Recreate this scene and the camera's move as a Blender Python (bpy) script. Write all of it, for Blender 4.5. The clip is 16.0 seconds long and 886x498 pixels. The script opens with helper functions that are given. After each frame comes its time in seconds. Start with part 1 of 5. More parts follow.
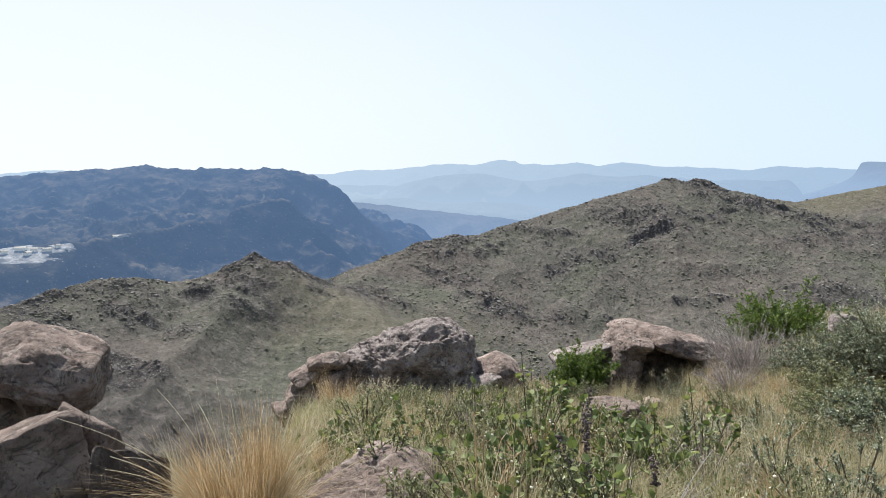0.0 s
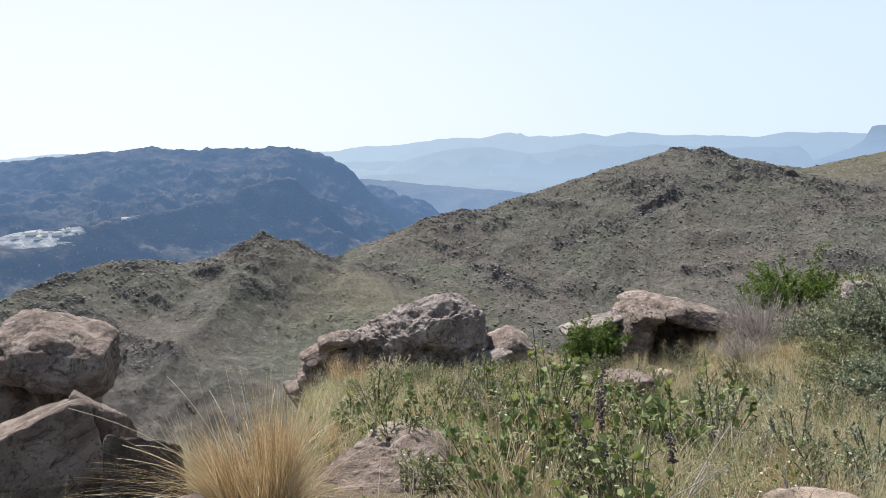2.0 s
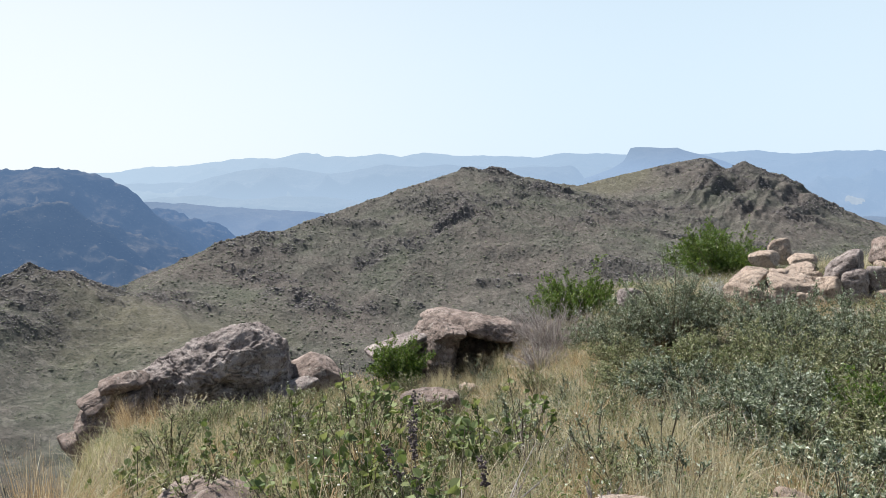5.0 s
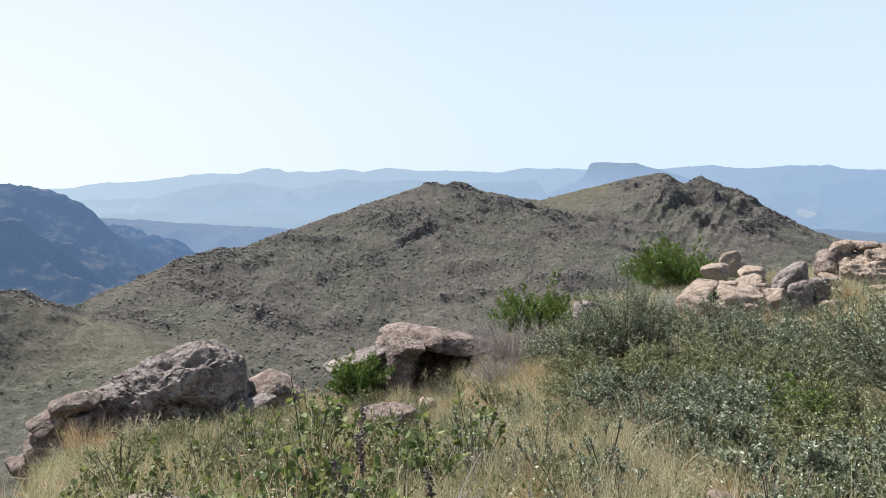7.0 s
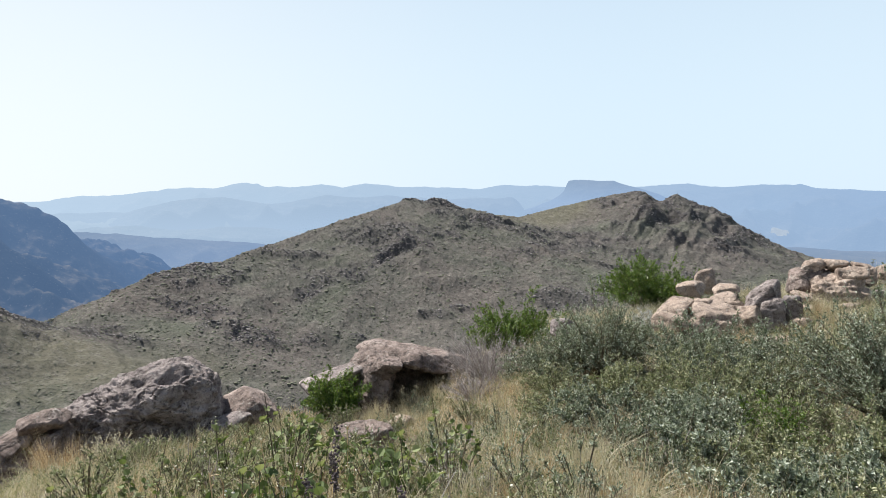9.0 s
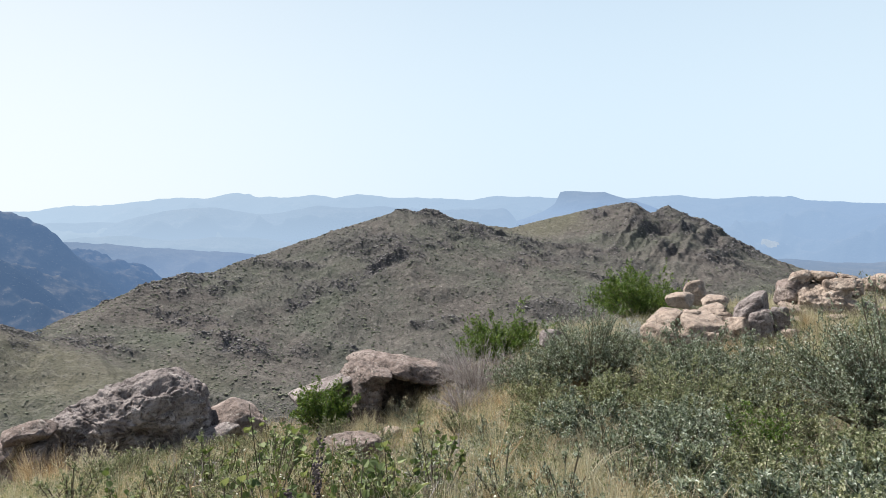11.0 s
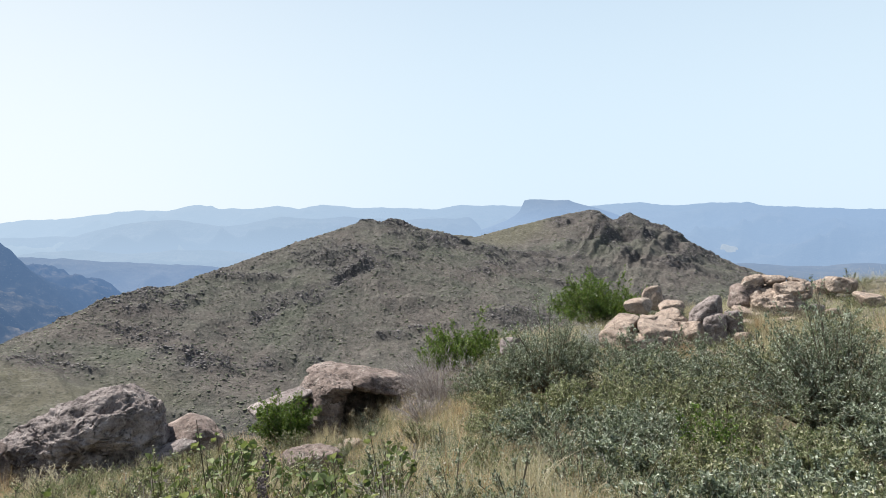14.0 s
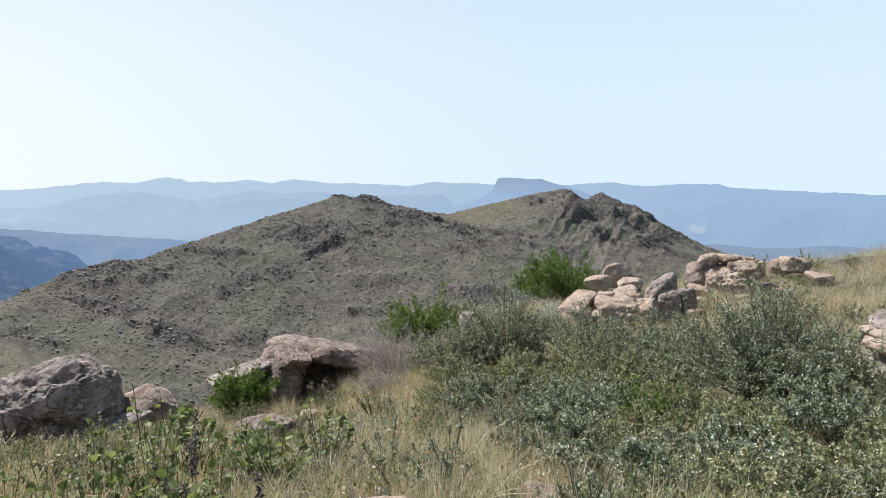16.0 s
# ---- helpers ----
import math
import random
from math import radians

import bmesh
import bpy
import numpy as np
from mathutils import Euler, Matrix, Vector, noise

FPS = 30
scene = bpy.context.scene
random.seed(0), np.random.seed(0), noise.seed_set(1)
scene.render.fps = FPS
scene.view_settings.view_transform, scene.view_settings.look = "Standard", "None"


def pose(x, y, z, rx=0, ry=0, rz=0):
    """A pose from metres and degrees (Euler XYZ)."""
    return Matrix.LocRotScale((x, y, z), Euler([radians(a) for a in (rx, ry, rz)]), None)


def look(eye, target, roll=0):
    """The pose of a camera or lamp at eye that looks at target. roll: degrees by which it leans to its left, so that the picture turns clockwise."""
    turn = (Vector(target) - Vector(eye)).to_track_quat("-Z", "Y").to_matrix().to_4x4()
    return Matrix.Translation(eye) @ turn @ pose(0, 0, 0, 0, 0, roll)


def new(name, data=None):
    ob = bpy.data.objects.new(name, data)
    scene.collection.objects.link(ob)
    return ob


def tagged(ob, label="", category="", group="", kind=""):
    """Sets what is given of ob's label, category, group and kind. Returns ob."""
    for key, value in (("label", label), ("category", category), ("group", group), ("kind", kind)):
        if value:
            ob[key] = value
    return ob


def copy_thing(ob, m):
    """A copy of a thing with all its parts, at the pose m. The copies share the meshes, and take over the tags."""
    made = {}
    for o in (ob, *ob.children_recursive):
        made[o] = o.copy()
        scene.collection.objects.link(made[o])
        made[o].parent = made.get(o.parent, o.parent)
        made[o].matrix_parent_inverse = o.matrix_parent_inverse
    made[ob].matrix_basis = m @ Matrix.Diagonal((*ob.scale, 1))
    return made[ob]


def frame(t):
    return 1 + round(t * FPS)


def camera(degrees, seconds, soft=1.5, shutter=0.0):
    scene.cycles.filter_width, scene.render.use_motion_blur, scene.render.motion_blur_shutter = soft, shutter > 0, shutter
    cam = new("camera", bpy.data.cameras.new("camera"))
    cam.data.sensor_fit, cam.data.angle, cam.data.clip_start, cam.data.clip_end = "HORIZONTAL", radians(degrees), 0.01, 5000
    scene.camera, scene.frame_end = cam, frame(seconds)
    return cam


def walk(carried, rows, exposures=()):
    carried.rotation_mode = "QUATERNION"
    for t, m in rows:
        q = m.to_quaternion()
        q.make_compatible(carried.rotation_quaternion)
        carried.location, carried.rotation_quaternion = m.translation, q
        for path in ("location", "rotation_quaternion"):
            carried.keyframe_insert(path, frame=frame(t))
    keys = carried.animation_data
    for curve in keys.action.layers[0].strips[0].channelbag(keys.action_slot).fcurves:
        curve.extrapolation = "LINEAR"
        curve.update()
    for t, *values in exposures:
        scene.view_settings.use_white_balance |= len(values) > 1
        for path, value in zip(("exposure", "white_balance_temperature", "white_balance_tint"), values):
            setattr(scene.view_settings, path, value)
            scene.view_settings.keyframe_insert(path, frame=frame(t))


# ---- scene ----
# ---------------------------------------------------------------- camera
cam = camera(64.5, 16.0, soft=0.75)
EYE = 1.6
ROWS = [
    (0.0, 0.0000, 0.0000, 0.0000, 0.000, -6.400, -0.000),
    (0.5, -0.0041, 0.0088, -0.0212, -0.124, -8.957, -0.847),
    (1.0, -0.0082, 0.0657, -0.0292, -1.462, -9.156, -0.443),
    (1.5, 0.0229, 0.0126, -0.0280, -1.812, -8.916, 0.304),
    (2.0, -0.0047, 0.0750, 0.0130, 0.475, -8.455, 1.409),
    (2.5, -0.0426, 0.2393, 0.0389, -2.973, -7.265, 1.393),
    (3.0, -0.0468, 0.2584, 0.0470, -7.349, -6.493, 1.522),
    (3.5, -0.0301, 0.2330, 0.0468, -10.653, -6.134, 1.095),
    (4.0, -0.0111, 0.2400, 0.0340, -11.704, -7.078, 1.033),
    (4.5, -0.0059, 0.2416, 0.0347, -13.909, -7.317, 1.285),
    (7.0, 0.0634, 0.1045, 0.0531, -18.810, -6.098, 1.512),
    (7.5, 0.0696, 0.1029, 0.0530, -19.511, -5.729, 1.487),
    (8.0, 0.0681, 0.0974, 0.0591, -19.931, -5.418, 1.060),
    (8.5, 0.0745, 0.0853, 0.0614, -20.104, -5.142, 0.839),
    (9.0, 0.0772, 0.0898, 0.0629, -20.502, -4.823, 1.042),
    (11.5, 0.1186, 0.0342, 0.0692, -21.295, -3.744, 0.979),
    (12.0, 0.1218, 0.0241, 0.0745, -21.560, -3.568, 1.184),
    (12.5, 0.1114, 0.0192, 0.0852, -21.843, -3.561, 1.095),
    (13.0, 0.1404, -0.0013, 0.0781, -22.079, -3.419, 1.128),
    (13.5, 0.1726, -0.0110, 0.0848, -22.688, -3.397, 1.396),
    (14.0, 0.2064, -0.0359, 0.0771, -23.982, -3.246, 1.545),
    (14.5, 0.2200, -0.0774, 0.0523, -24.714, -4.004, 2.198),
    (15.0, 0.3160, -0.1804, 0.0254, -25.844, -4.488, 1.230),
    (15.5, 0.3715, -0.1869, 0.0234, -26.760, -5.199, 0.558),
    (16.0, 0.3823, -0.2083, 0.0292, -26.151, -5.151, 0.578),
]
walk(cam, [(t, pose(x, y, EYE + z, 90 + pitch, roll, yaw)) for t, x, y, z, yaw, pitch, roll in ROWS], [(0.0, 1.0), (16.0, 1.0)])

# ---------------------------------------------------------------- daylight
HAZE, HAZE_AWAY, HAZE_LOW, HAZE_TOP = (8.0, 8.5, 8.6), (6.15, 7.45, 8.5), 0.97, 0.06   # before the sky's strength
SUN_AZ, SUN_EL = -27.0, 55.0          # degrees: bearing from +y (minus: to the left), height
world = bpy.data.worlds.new("world")
scene.world = world
world.use_nodes = True
wn, wl = world.node_tree.nodes, world.node_tree.links
wn.clear()
sky = wn.new("ShaderNodeTexSky")
sky.sky_type = 'NISHITA'
sky.sun_disc = False
sky.sun_elevation = radians(SUN_EL)
sky.sun_rotation = radians(SUN_AZ)
sky.altitude = 900.0
sky.air_density = 1.0
sky.dust_density = 1.0
sky.ozone_density = 1.0
# bright haze in the air: thick at the horizon and towards the sun, thin overhead
wtc = wn.new("ShaderNodeTexCoord")
wsep = wn.new("ShaderNodeSeparateXYZ")
wl.new(wtc.outputs["Generated"], wsep.inputs[0])
wel = wn.new("ShaderNodeMapRange")
wel.interpolation_type = 'SMOOTHSTEP'
for k, v in enumerate((0.0, 1.0, HAZE_LOW, HAZE_TOP)):
    wel.inputs[1 + k].default_value = v
wl.new(wsep.outputs["Z"], wel.inputs[0])
wdot = wn.new("ShaderNodeVectorMath")
wdot.operation = 'DOT_PRODUCT'
wdot.inputs[1].default_value = (math.sin(radians(SUN_AZ - 35)), math.cos(radians(SUN_AZ - 35)), 0)
wl.new(wtc.outputs["Generated"], wdot.inputs[0])
wsun = wn.new("ShaderNodeMapRange")
wsun.interpolation_type = 'SMOOTHSTEP'
for k, v in enumerate((-0.15, 0.9, 0.0, 1.0)):
    wsun.inputs[1 + k].default_value = v
wl.new(wdot.outputs["Value"], wsun.inputs[0])
wmix = wn.new("ShaderNodeMix")
wmix.data_type = 'RGBA'
wtint = wn.new("ShaderNodeMix")
wtint.data_type = 'RGBA'
wtint.inputs[6].default_value = (*HAZE_AWAY, 1)
wtint.inputs[7].default_value = (*HAZE, 1)
wl.new(wsun.outputs[0], wtint.inputs[0])
wl.new(wtint.outputs[2], wmix.inputs[7])
wl.new(wel.outputs[0], wmix.inputs[0])
wl.new(sky.outputs[0], wmix.inputs[6])
bg = wn.new("ShaderNodeBackground")
bg.inputs["Strength"].default_value = 0.060
wout = wn.new("ShaderNodeOutputWorld")
wl.new(wmix.outputs[2], bg.inputs[0])
wl.new(bg.outputs[0], wout.inputs[0])

sun_data = bpy.data.lights.new("sun", 'SUN')
sun_data.energy = 5.0
sun_data.angle = radians(0.6)
sun_data.color = (1.0, 0.96, 0.90)
sun = new("sun", sun_data)
a, e = radians(SUN_AZ), radians(SUN_EL)
sun.matrix_world = look((math.sin(a) * math.cos(e) * 50, math.cos(a) * math.cos(e) * 50, math.sin(e) * 50), (0, 0, 0))


# ---------------------------------------------------------------- material helpers
def base_material(name):
    m = bpy.data.materials.new(name)
    m.use_nodes = True
    nt = m.node_tree
    return m, nt, nt.nodes["Principled BSDF"]


def ramp(nt, fac, stops):
    r = nt.nodes.new("ShaderNodeValToRGB")
    el = r.color_ramp.elements
    while len(el) < len(stops):
        el.new(0.5)
    for k, (p, c) in enumerate(stops):
        el[k].position = p
        el[k].color = (*c, 1)
    nt.links.new(fac, r.inputs[0])
    return r.outputs[0]


def coords(nt):
    return nt.nodes.new("ShaderNodeTexCoord").outputs["Object"]


def noise_tex(nt, vec, scale, detail=6.0, rough=0.6, distort=0.0):
    n = nt.nodes.new("ShaderNodeTexNoise")
    n.inputs["Scale"].default_value = scale
    n.inputs["Detail"].default_value = detail
    n.inputs["Roughness"].default_value = rough
    n.inputs["Distortion"].default_value = distort
    nt.links.new(vec, n.inputs["Vector"])
    return n.outputs["Fac"]


def voronoi_tex(nt, vec, scale, feature='F1', out="Distance"):
    n = nt.nodes.new("ShaderNodeTexVoronoi")
    n.feature = feature
    n.inputs["Scale"].default_value = scale
    nt.links.new(vec, n.inputs["Vector"])
    return n.outputs[out]


def mixc(nt, fac, a_, b_, mode='MIX'):
    m = nt.nodes.new("ShaderNodeMix")
    m.data_type = 'RGBA'
    m.blend_type = mode
    for sock, val in ((m.inputs[0], fac), (m.inputs[6], a_), (m.inputs[7], b_)):
        if hasattr(val, "links"):
            nt.links.new(val, sock)
        elif isinstance(val, tuple):
            sock.default_value = (*val, 1)
        else:
            sock.default_value = val
    return m.outputs[2]


def maprange(nt, val, a0, a1, b0=0.0, b1=1.0):
    m = nt.nodes.new("ShaderNodeMapRange")
    for k, v in enumerate((a0, a1, b0, b1)):
        m.inputs[1 + k].default_value = v
    nt.links.new(val, m.inputs[0])
    return m.outputs[0]


def math_node(nt, op, a_, b_):
    m = nt.nodes.new("ShaderNodeMath")
    m.operation = op
    for sock, val in ((m.inputs[0], a_), (m.inputs[1], b_)):
        if hasattr(val, "links"):
            nt.links.new(val, sock)
        else:
            sock.default_value = val
    return m.outputs[0]


def bump(nt, height, dist, strength=1.0, under=None):
    b = nt.nodes.new("ShaderNodeBump")
    b.inputs["Strength"].default_value = strength
    b.inputs["Distance"].default_value = dist
    nt.links.new(height, b.inputs["Height"])
    if under is not None:
        nt.links.new(under, b.inputs["Normal"])
    return b.outputs[0]


def island(nt):
    return nt.nodes.new("ShaderNodeNewGeometry").outputs["Random Per Island"]


# ---------------------------------------------------------------- materials
def rock_material(name, pale, mid, dark, lichen=(0.055, 0.05, 0.045)):
    m, nt, p = base_material(name)
    v = coords(nt)
    big = noise_tex(nt, v, 1.9, 8, 0.65, 0.6)
    fine = noise_tex(nt, v, 9.0, 9, 0.72, 0.3)
    grain = noise_tex(nt, v, 90.0, 4, 0.65)
    col = ramp(nt, big, [(0.34, dark), (0.5, mid), (0.64, pale)])
    col = mixc(nt, maprange(nt, fine, 0.42, 0.62, 0.0, 0.55), col, pale)
    spots = noise_tex(nt, v, 5.5, 10, 0.82, 1.2)
    col = mixc(nt, maprange(nt, spots, 0.53, 0.60, 0.0, 0.85), col, lichen)
    flecks = noise_tex(nt, v, 19.0, 6, 0.75, 0.8)
    col = mixc(nt, maprange(nt, flecks, 0.56, 0.62, 0.0, 0.75), col, lichen)
    bloom = noise_tex(nt, v, 6.5, 9, 0.75, 0.7)
    col = mixc(nt, maprange(nt, bloom, 0.57, 0.66, 0.0, 0.6), col, (0.46, 0.43, 0.39))
    warp = nt.nodes.new("ShaderNodeMix")
    warp.data_type = 'VECTOR'
    warp.inputs[0].default_value = 0.22
    wob = nt.nodes.new("ShaderNodeTexNoise")
    wob.inputs["Scale"].default_value = 3.0
    wob.inputs["Detail"].default_value = 6
    nt.links.new(v, wob.inputs["Vector"])
    nt.links.new(v, warp.inputs[4])
    nt.links.new(wob.outputs["Color"], warp.inputs[5])
    cracks = voronoi_tex(nt, warp.outputs[1], 2.6, 'DISTANCE_TO_EDGE')
    col = mixc(nt, maprange(nt, cracks, 0.0, 0.012, 0.3, 0.0), col, (0.05, 0.038, 0.03))
    streak = noise_tex(nt, v, 27.0, 5, 0.7, 0.6)
    col = mixc(nt, maprange(nt, streak, 0.52, 0.66, 0.0, 0.55), col, mixc(nt, 0.6, col, dark))
    col = mixc(nt, maprange(nt, grain, 0.45, 0.68, 0.0, 0.3), col, mixc(nt, 0.5, col, (0.06, 0.05, 0.045)))
    nt.links.new(col, p.inputs["Base Color"])
    p.inputs["Roughness"].default_value = 0.9
    p.inputs["Specular IOR Level"].default_value = 0.2
    mott = noise_tex(nt, v, 32.0, 5, 0.7, 0.4)
    pits = voronoi_tex(nt, warp.outputs[1], 11.0)
    n = bump(nt, big, 0.06, 0.5)
    n = bump(nt, maprange(nt, cracks, 0.0, 0.03), 0.012, 0.4, n)
    n = bump(nt, fine, 0.055, 1.0, n)
    n = bump(nt, maprange(nt, pits, 0.05, 0.5), 0.02, 0.5, n)
    n = bump(nt, mott, 0.012, 0.9, n)
    n = bump(nt, grain, 0.004, 0.8, n)
    nt.links.new(n, p.inputs["Normal"])
    return m


def leaf_material(name, c0, c1, c2, rough=0.55, through_light=0.35, glow=(1.5, 1.5, 0.7), patch=(6.0, 0.35)):
    m, nt, p = base_material(name)
    col = ramp(nt, island(nt), [(0.0, c0), (0.5, c1), (1.0, c2)])
    v = coords(nt)
    col = mixc(nt, maprange(nt, noise_tex(nt, v, patch[0], 3), 0.35, 0.65, 0.0, patch[1]), col, c0)
    nt.links.new(col, p.inputs["Base Color"])
    p.inputs["Roughness"].default_value = rough
    p.inputs["Specular IOR Level"].default_value = 0.35
    tr = nt.nodes.new("ShaderNodeBsdfTranslucent")
    nt.links.new(mixc(nt, 0.5, col, mixc(nt, 1.0, col, glow, 'MULTIPLY')), tr.inputs["Color"])
    mx = nt.nodes.new("ShaderNodeMixShader")
    mx.inputs[0].default_value = through_light
    nt.links.new(p.outputs[0], mx.inputs[1])
    nt.links.new(tr.outputs[0], mx.inputs[2])
    nt.links.new(mx.outputs[0], nt.nodes["Material Output"].inputs["Surface"])
    return m


def attr(nt, name):
    n = nt.nodes.new("ShaderNodeAttribute")
    n.attribute_name = name
    return n.outputs["Fac"]


def hill_material(name, grass, soil, rocky, shrub, green, covered=True):
    """Dry hillside: grass, bare soil and rock rubble; the cover of rock and grass is stored with the terrain."""
    m, nt, p = base_material(name)
    v = coords(nt)
    wide = noise_tex(nt, v, 0.016, 6, 0.62, 0.6)
    mid = noise_tex(nt, v, 0.055, 8, 0.72, 0.5)
    small = noise_tex(nt, v, 0.33, 6, 0.78, 0.3)
    tiny = noise_tex(nt, v, 0.9, 4, 0.8)
    col = ramp(nt, wide, [(0.40, soil), (0.5, grass), (0.60, green)])
    col = mixc(nt, maprange(nt, mid, 0.50, 0.64, 0.0, 0.55), col, soil)
    if covered:
        col = mixc(nt, attr(nt, "lush"), col, mixc(nt, maprange(nt, mid, 0.4, 0.6, 0.0, 0.6), (0.120, 0.112, 0.084), (0.100, 0.098, 0.070)))
        worn = attr(nt, "rock")
    else:
        worn = maprange(nt, mid, 0.52, 0.64)
    stony = math_node(nt, 'MULTIPLY', worn, maprange(nt, small, 0.36, 0.56, 0.35, 1.0))
    col = mixc(nt, stony, col, rocky)
    col = mixc(nt, maprange(nt, small, 0.50, 0.62, 0.0, 0.7), col, mixc(nt, 0.35, col, (0.30, 0.275, 0.25)))
    col = mixc(nt, maprange(nt, tiny, 0.50, 0.60, 0.0, 0.8), col, mixc(nt, 0.7, col, shrub))
    nt.links.new(col, p.inputs["Base Color"])
    p.inputs["Roughness"].default_value = 0.95
    p.inputs["Specular IOR Level"].default_value = 0.05
    n = bump(nt, mid, 3.0, 0.35)
    n = bump(nt, small, 1.6, 0.75, n)
    n = bump(nt, tiny, 0.5, 0.7, n)
    nt.links.new(n, p.inputs["Normal"])
    return m


def distance_material(name, low, high, haze_glow, share, scale=0.004, pooled=None, relief=1.0, sunward=0.35):
    """Far country with aerial haze painted on as emission. share: the glow by distance; pooled: the heights between
    which this haze thickens downwards, and by how much.
    """
    m, nt, p = base_material(name)
    v = coords(nt)
    n1 = noise_tex(nt, v, scale, 8, 0.65, 0.4)
    n2 = noise_tex(nt, v, scale * 6, 6, 0.7)
    col = ramp(nt, n1, [(0.35, low), (0.65, high)])
    col = mixc(nt, maprange(nt, n2, 0.40, 0.62, 0.0, 0.75), col, low)
    # steep faces darkened in the colour: cliff rock and trees, and their shade
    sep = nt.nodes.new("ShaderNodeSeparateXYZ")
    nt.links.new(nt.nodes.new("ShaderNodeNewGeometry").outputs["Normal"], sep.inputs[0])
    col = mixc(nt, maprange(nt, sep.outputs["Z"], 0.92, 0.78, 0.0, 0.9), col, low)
    n3 = noise_tex(nt, v, scale * 22, 4, 0.7)
    col = mixc(nt, maprange(nt, n3, 0.60, 0.70, 0.0, 0.6), col, mixc(nt, 0.5, high, (0.35, 0.31, 0.26)))
    nt.links.new(col, p.inputs["Base Color"])
    p.inputs["Roughness"].default_value = 1.0
    p.inputs["Specular IOR Level"].default_value = 0.0
    nrm = bump(nt, n1, 30.0, 0.5 * relief)
    nrm = bump(nt, n2, 8.0, 0.8 * relief, nrm)
    nt.links.new(nrm, p.inputs["Normal"])
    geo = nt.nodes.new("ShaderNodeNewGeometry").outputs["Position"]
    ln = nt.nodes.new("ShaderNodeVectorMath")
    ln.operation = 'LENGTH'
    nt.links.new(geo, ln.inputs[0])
    # the painted haze glows whiter towards the sun
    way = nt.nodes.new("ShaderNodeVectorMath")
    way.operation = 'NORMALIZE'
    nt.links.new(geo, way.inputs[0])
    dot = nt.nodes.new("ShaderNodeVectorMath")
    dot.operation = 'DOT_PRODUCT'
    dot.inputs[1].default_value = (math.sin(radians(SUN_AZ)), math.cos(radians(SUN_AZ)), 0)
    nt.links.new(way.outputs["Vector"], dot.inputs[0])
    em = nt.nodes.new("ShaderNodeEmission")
    white = tuple(c + sunward * (w - c) for c, w in zip(haze_glow, (0.86, 0.97, 1.0)))
    away = tuple(c * k for c, k in zip(haze_glow, (0.84, 0.85, 0.89)))
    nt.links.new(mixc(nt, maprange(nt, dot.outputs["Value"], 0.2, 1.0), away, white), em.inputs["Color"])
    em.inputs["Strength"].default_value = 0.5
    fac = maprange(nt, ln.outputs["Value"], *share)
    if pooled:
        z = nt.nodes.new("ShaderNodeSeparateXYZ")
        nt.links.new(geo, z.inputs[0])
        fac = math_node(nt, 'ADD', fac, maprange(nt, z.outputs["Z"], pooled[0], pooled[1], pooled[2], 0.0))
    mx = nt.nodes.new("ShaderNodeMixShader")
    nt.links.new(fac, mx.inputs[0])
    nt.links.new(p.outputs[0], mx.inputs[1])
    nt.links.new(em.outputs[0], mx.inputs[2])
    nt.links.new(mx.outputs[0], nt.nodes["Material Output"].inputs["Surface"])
    return m


def soil_material(name):
    m, nt, p = base_material(name)
    v = coords(nt)
    n1 = noise_tex(nt, v, 0.8, 7, 0.6)
    n2 = noise_tex(nt, v, 9.0, 8, 0.7)
    peb = voronoi_tex(nt, v, 22.0)
    col = ramp(nt, n1, [(0.3, (0.07, 0.058, 0.043)), (0.55, (0.12, 0.094, 0.07)), (0.75, (0.19, 0.145, 0.11))])
    col = mixc(nt, maprange(nt, n2, 0.4, 0.65, 0.0, 0.6), col, (0.12, 0.11, 0.06))
    col = mixc(nt, maprange(nt, peb, 0.15, 0.3, 0.5, 0.0), col, (0.30, 0.25, 0.21))
    nt.links.new(col, p.inputs["Base Color"])
    p.inputs["Roughness"].default_value = 0.95
    p.inputs["Specular IOR Level"].default_value = 0.1
    n = bump(nt, n2, 0.05, 0.9)
    n = bump(nt, maprange(nt, peb, 0.1, 0.35, 1.0, 0.0), 0.012, 0.7, n)
    nt.links.new(n, p.inputs["Normal"])
    return m


M_ROCK_GREY = rock_material("rock_grey", (0.37, 0.322, 0.305), (0.20, 0.168, 0.160), (0.078, 0.063, 0.060), (0.045, 0.038, 0.037))
M_ROCK_DARK = rock_material("rock_dark", (0.22, 0.185, 0.17), (0.105, 0.085, 0.078), (0.05, 0.041, 0.038))
M_ROCK_BROWN = rock_material("rock_brown", (0.33, 0.268, 0.240), (0.160, 0.121, 0.106), (0.066, 0.050, 0.044))
M_ROCK_PINK = rock_material("rock_pink", (0.43, 0.355, 0.295), (0.30, 0.232, 0.188), (0.155, 0.118, 0.096), (0.11, 0.088, 0.074))
M_SOIL = soil_material("soil")
# hill colours greyed and blued a little, taking thin haze into the base colour
M_HILL = hill_material("hill_side", (0.096, 0.093, 0.081), (0.106, 0.094, 0.085), (0.054, 0.049, 0.053), (0.036, 0.039, 0.038), (0.088, 0.093, 0.073))
M_VALLEY = hill_material("valley_side", (0.094, 0.091, 0.072), (0.106, 0.092, 0.078), (0.072, 0.068, 0.064), (0.040, 0.043, 0.034), (0.090, 0.095, 0.068), False)
# far materials: pale blue haze given off by the surfaces themselves
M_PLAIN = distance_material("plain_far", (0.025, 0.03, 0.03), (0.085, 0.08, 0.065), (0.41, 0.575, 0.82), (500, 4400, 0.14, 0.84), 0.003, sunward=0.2)
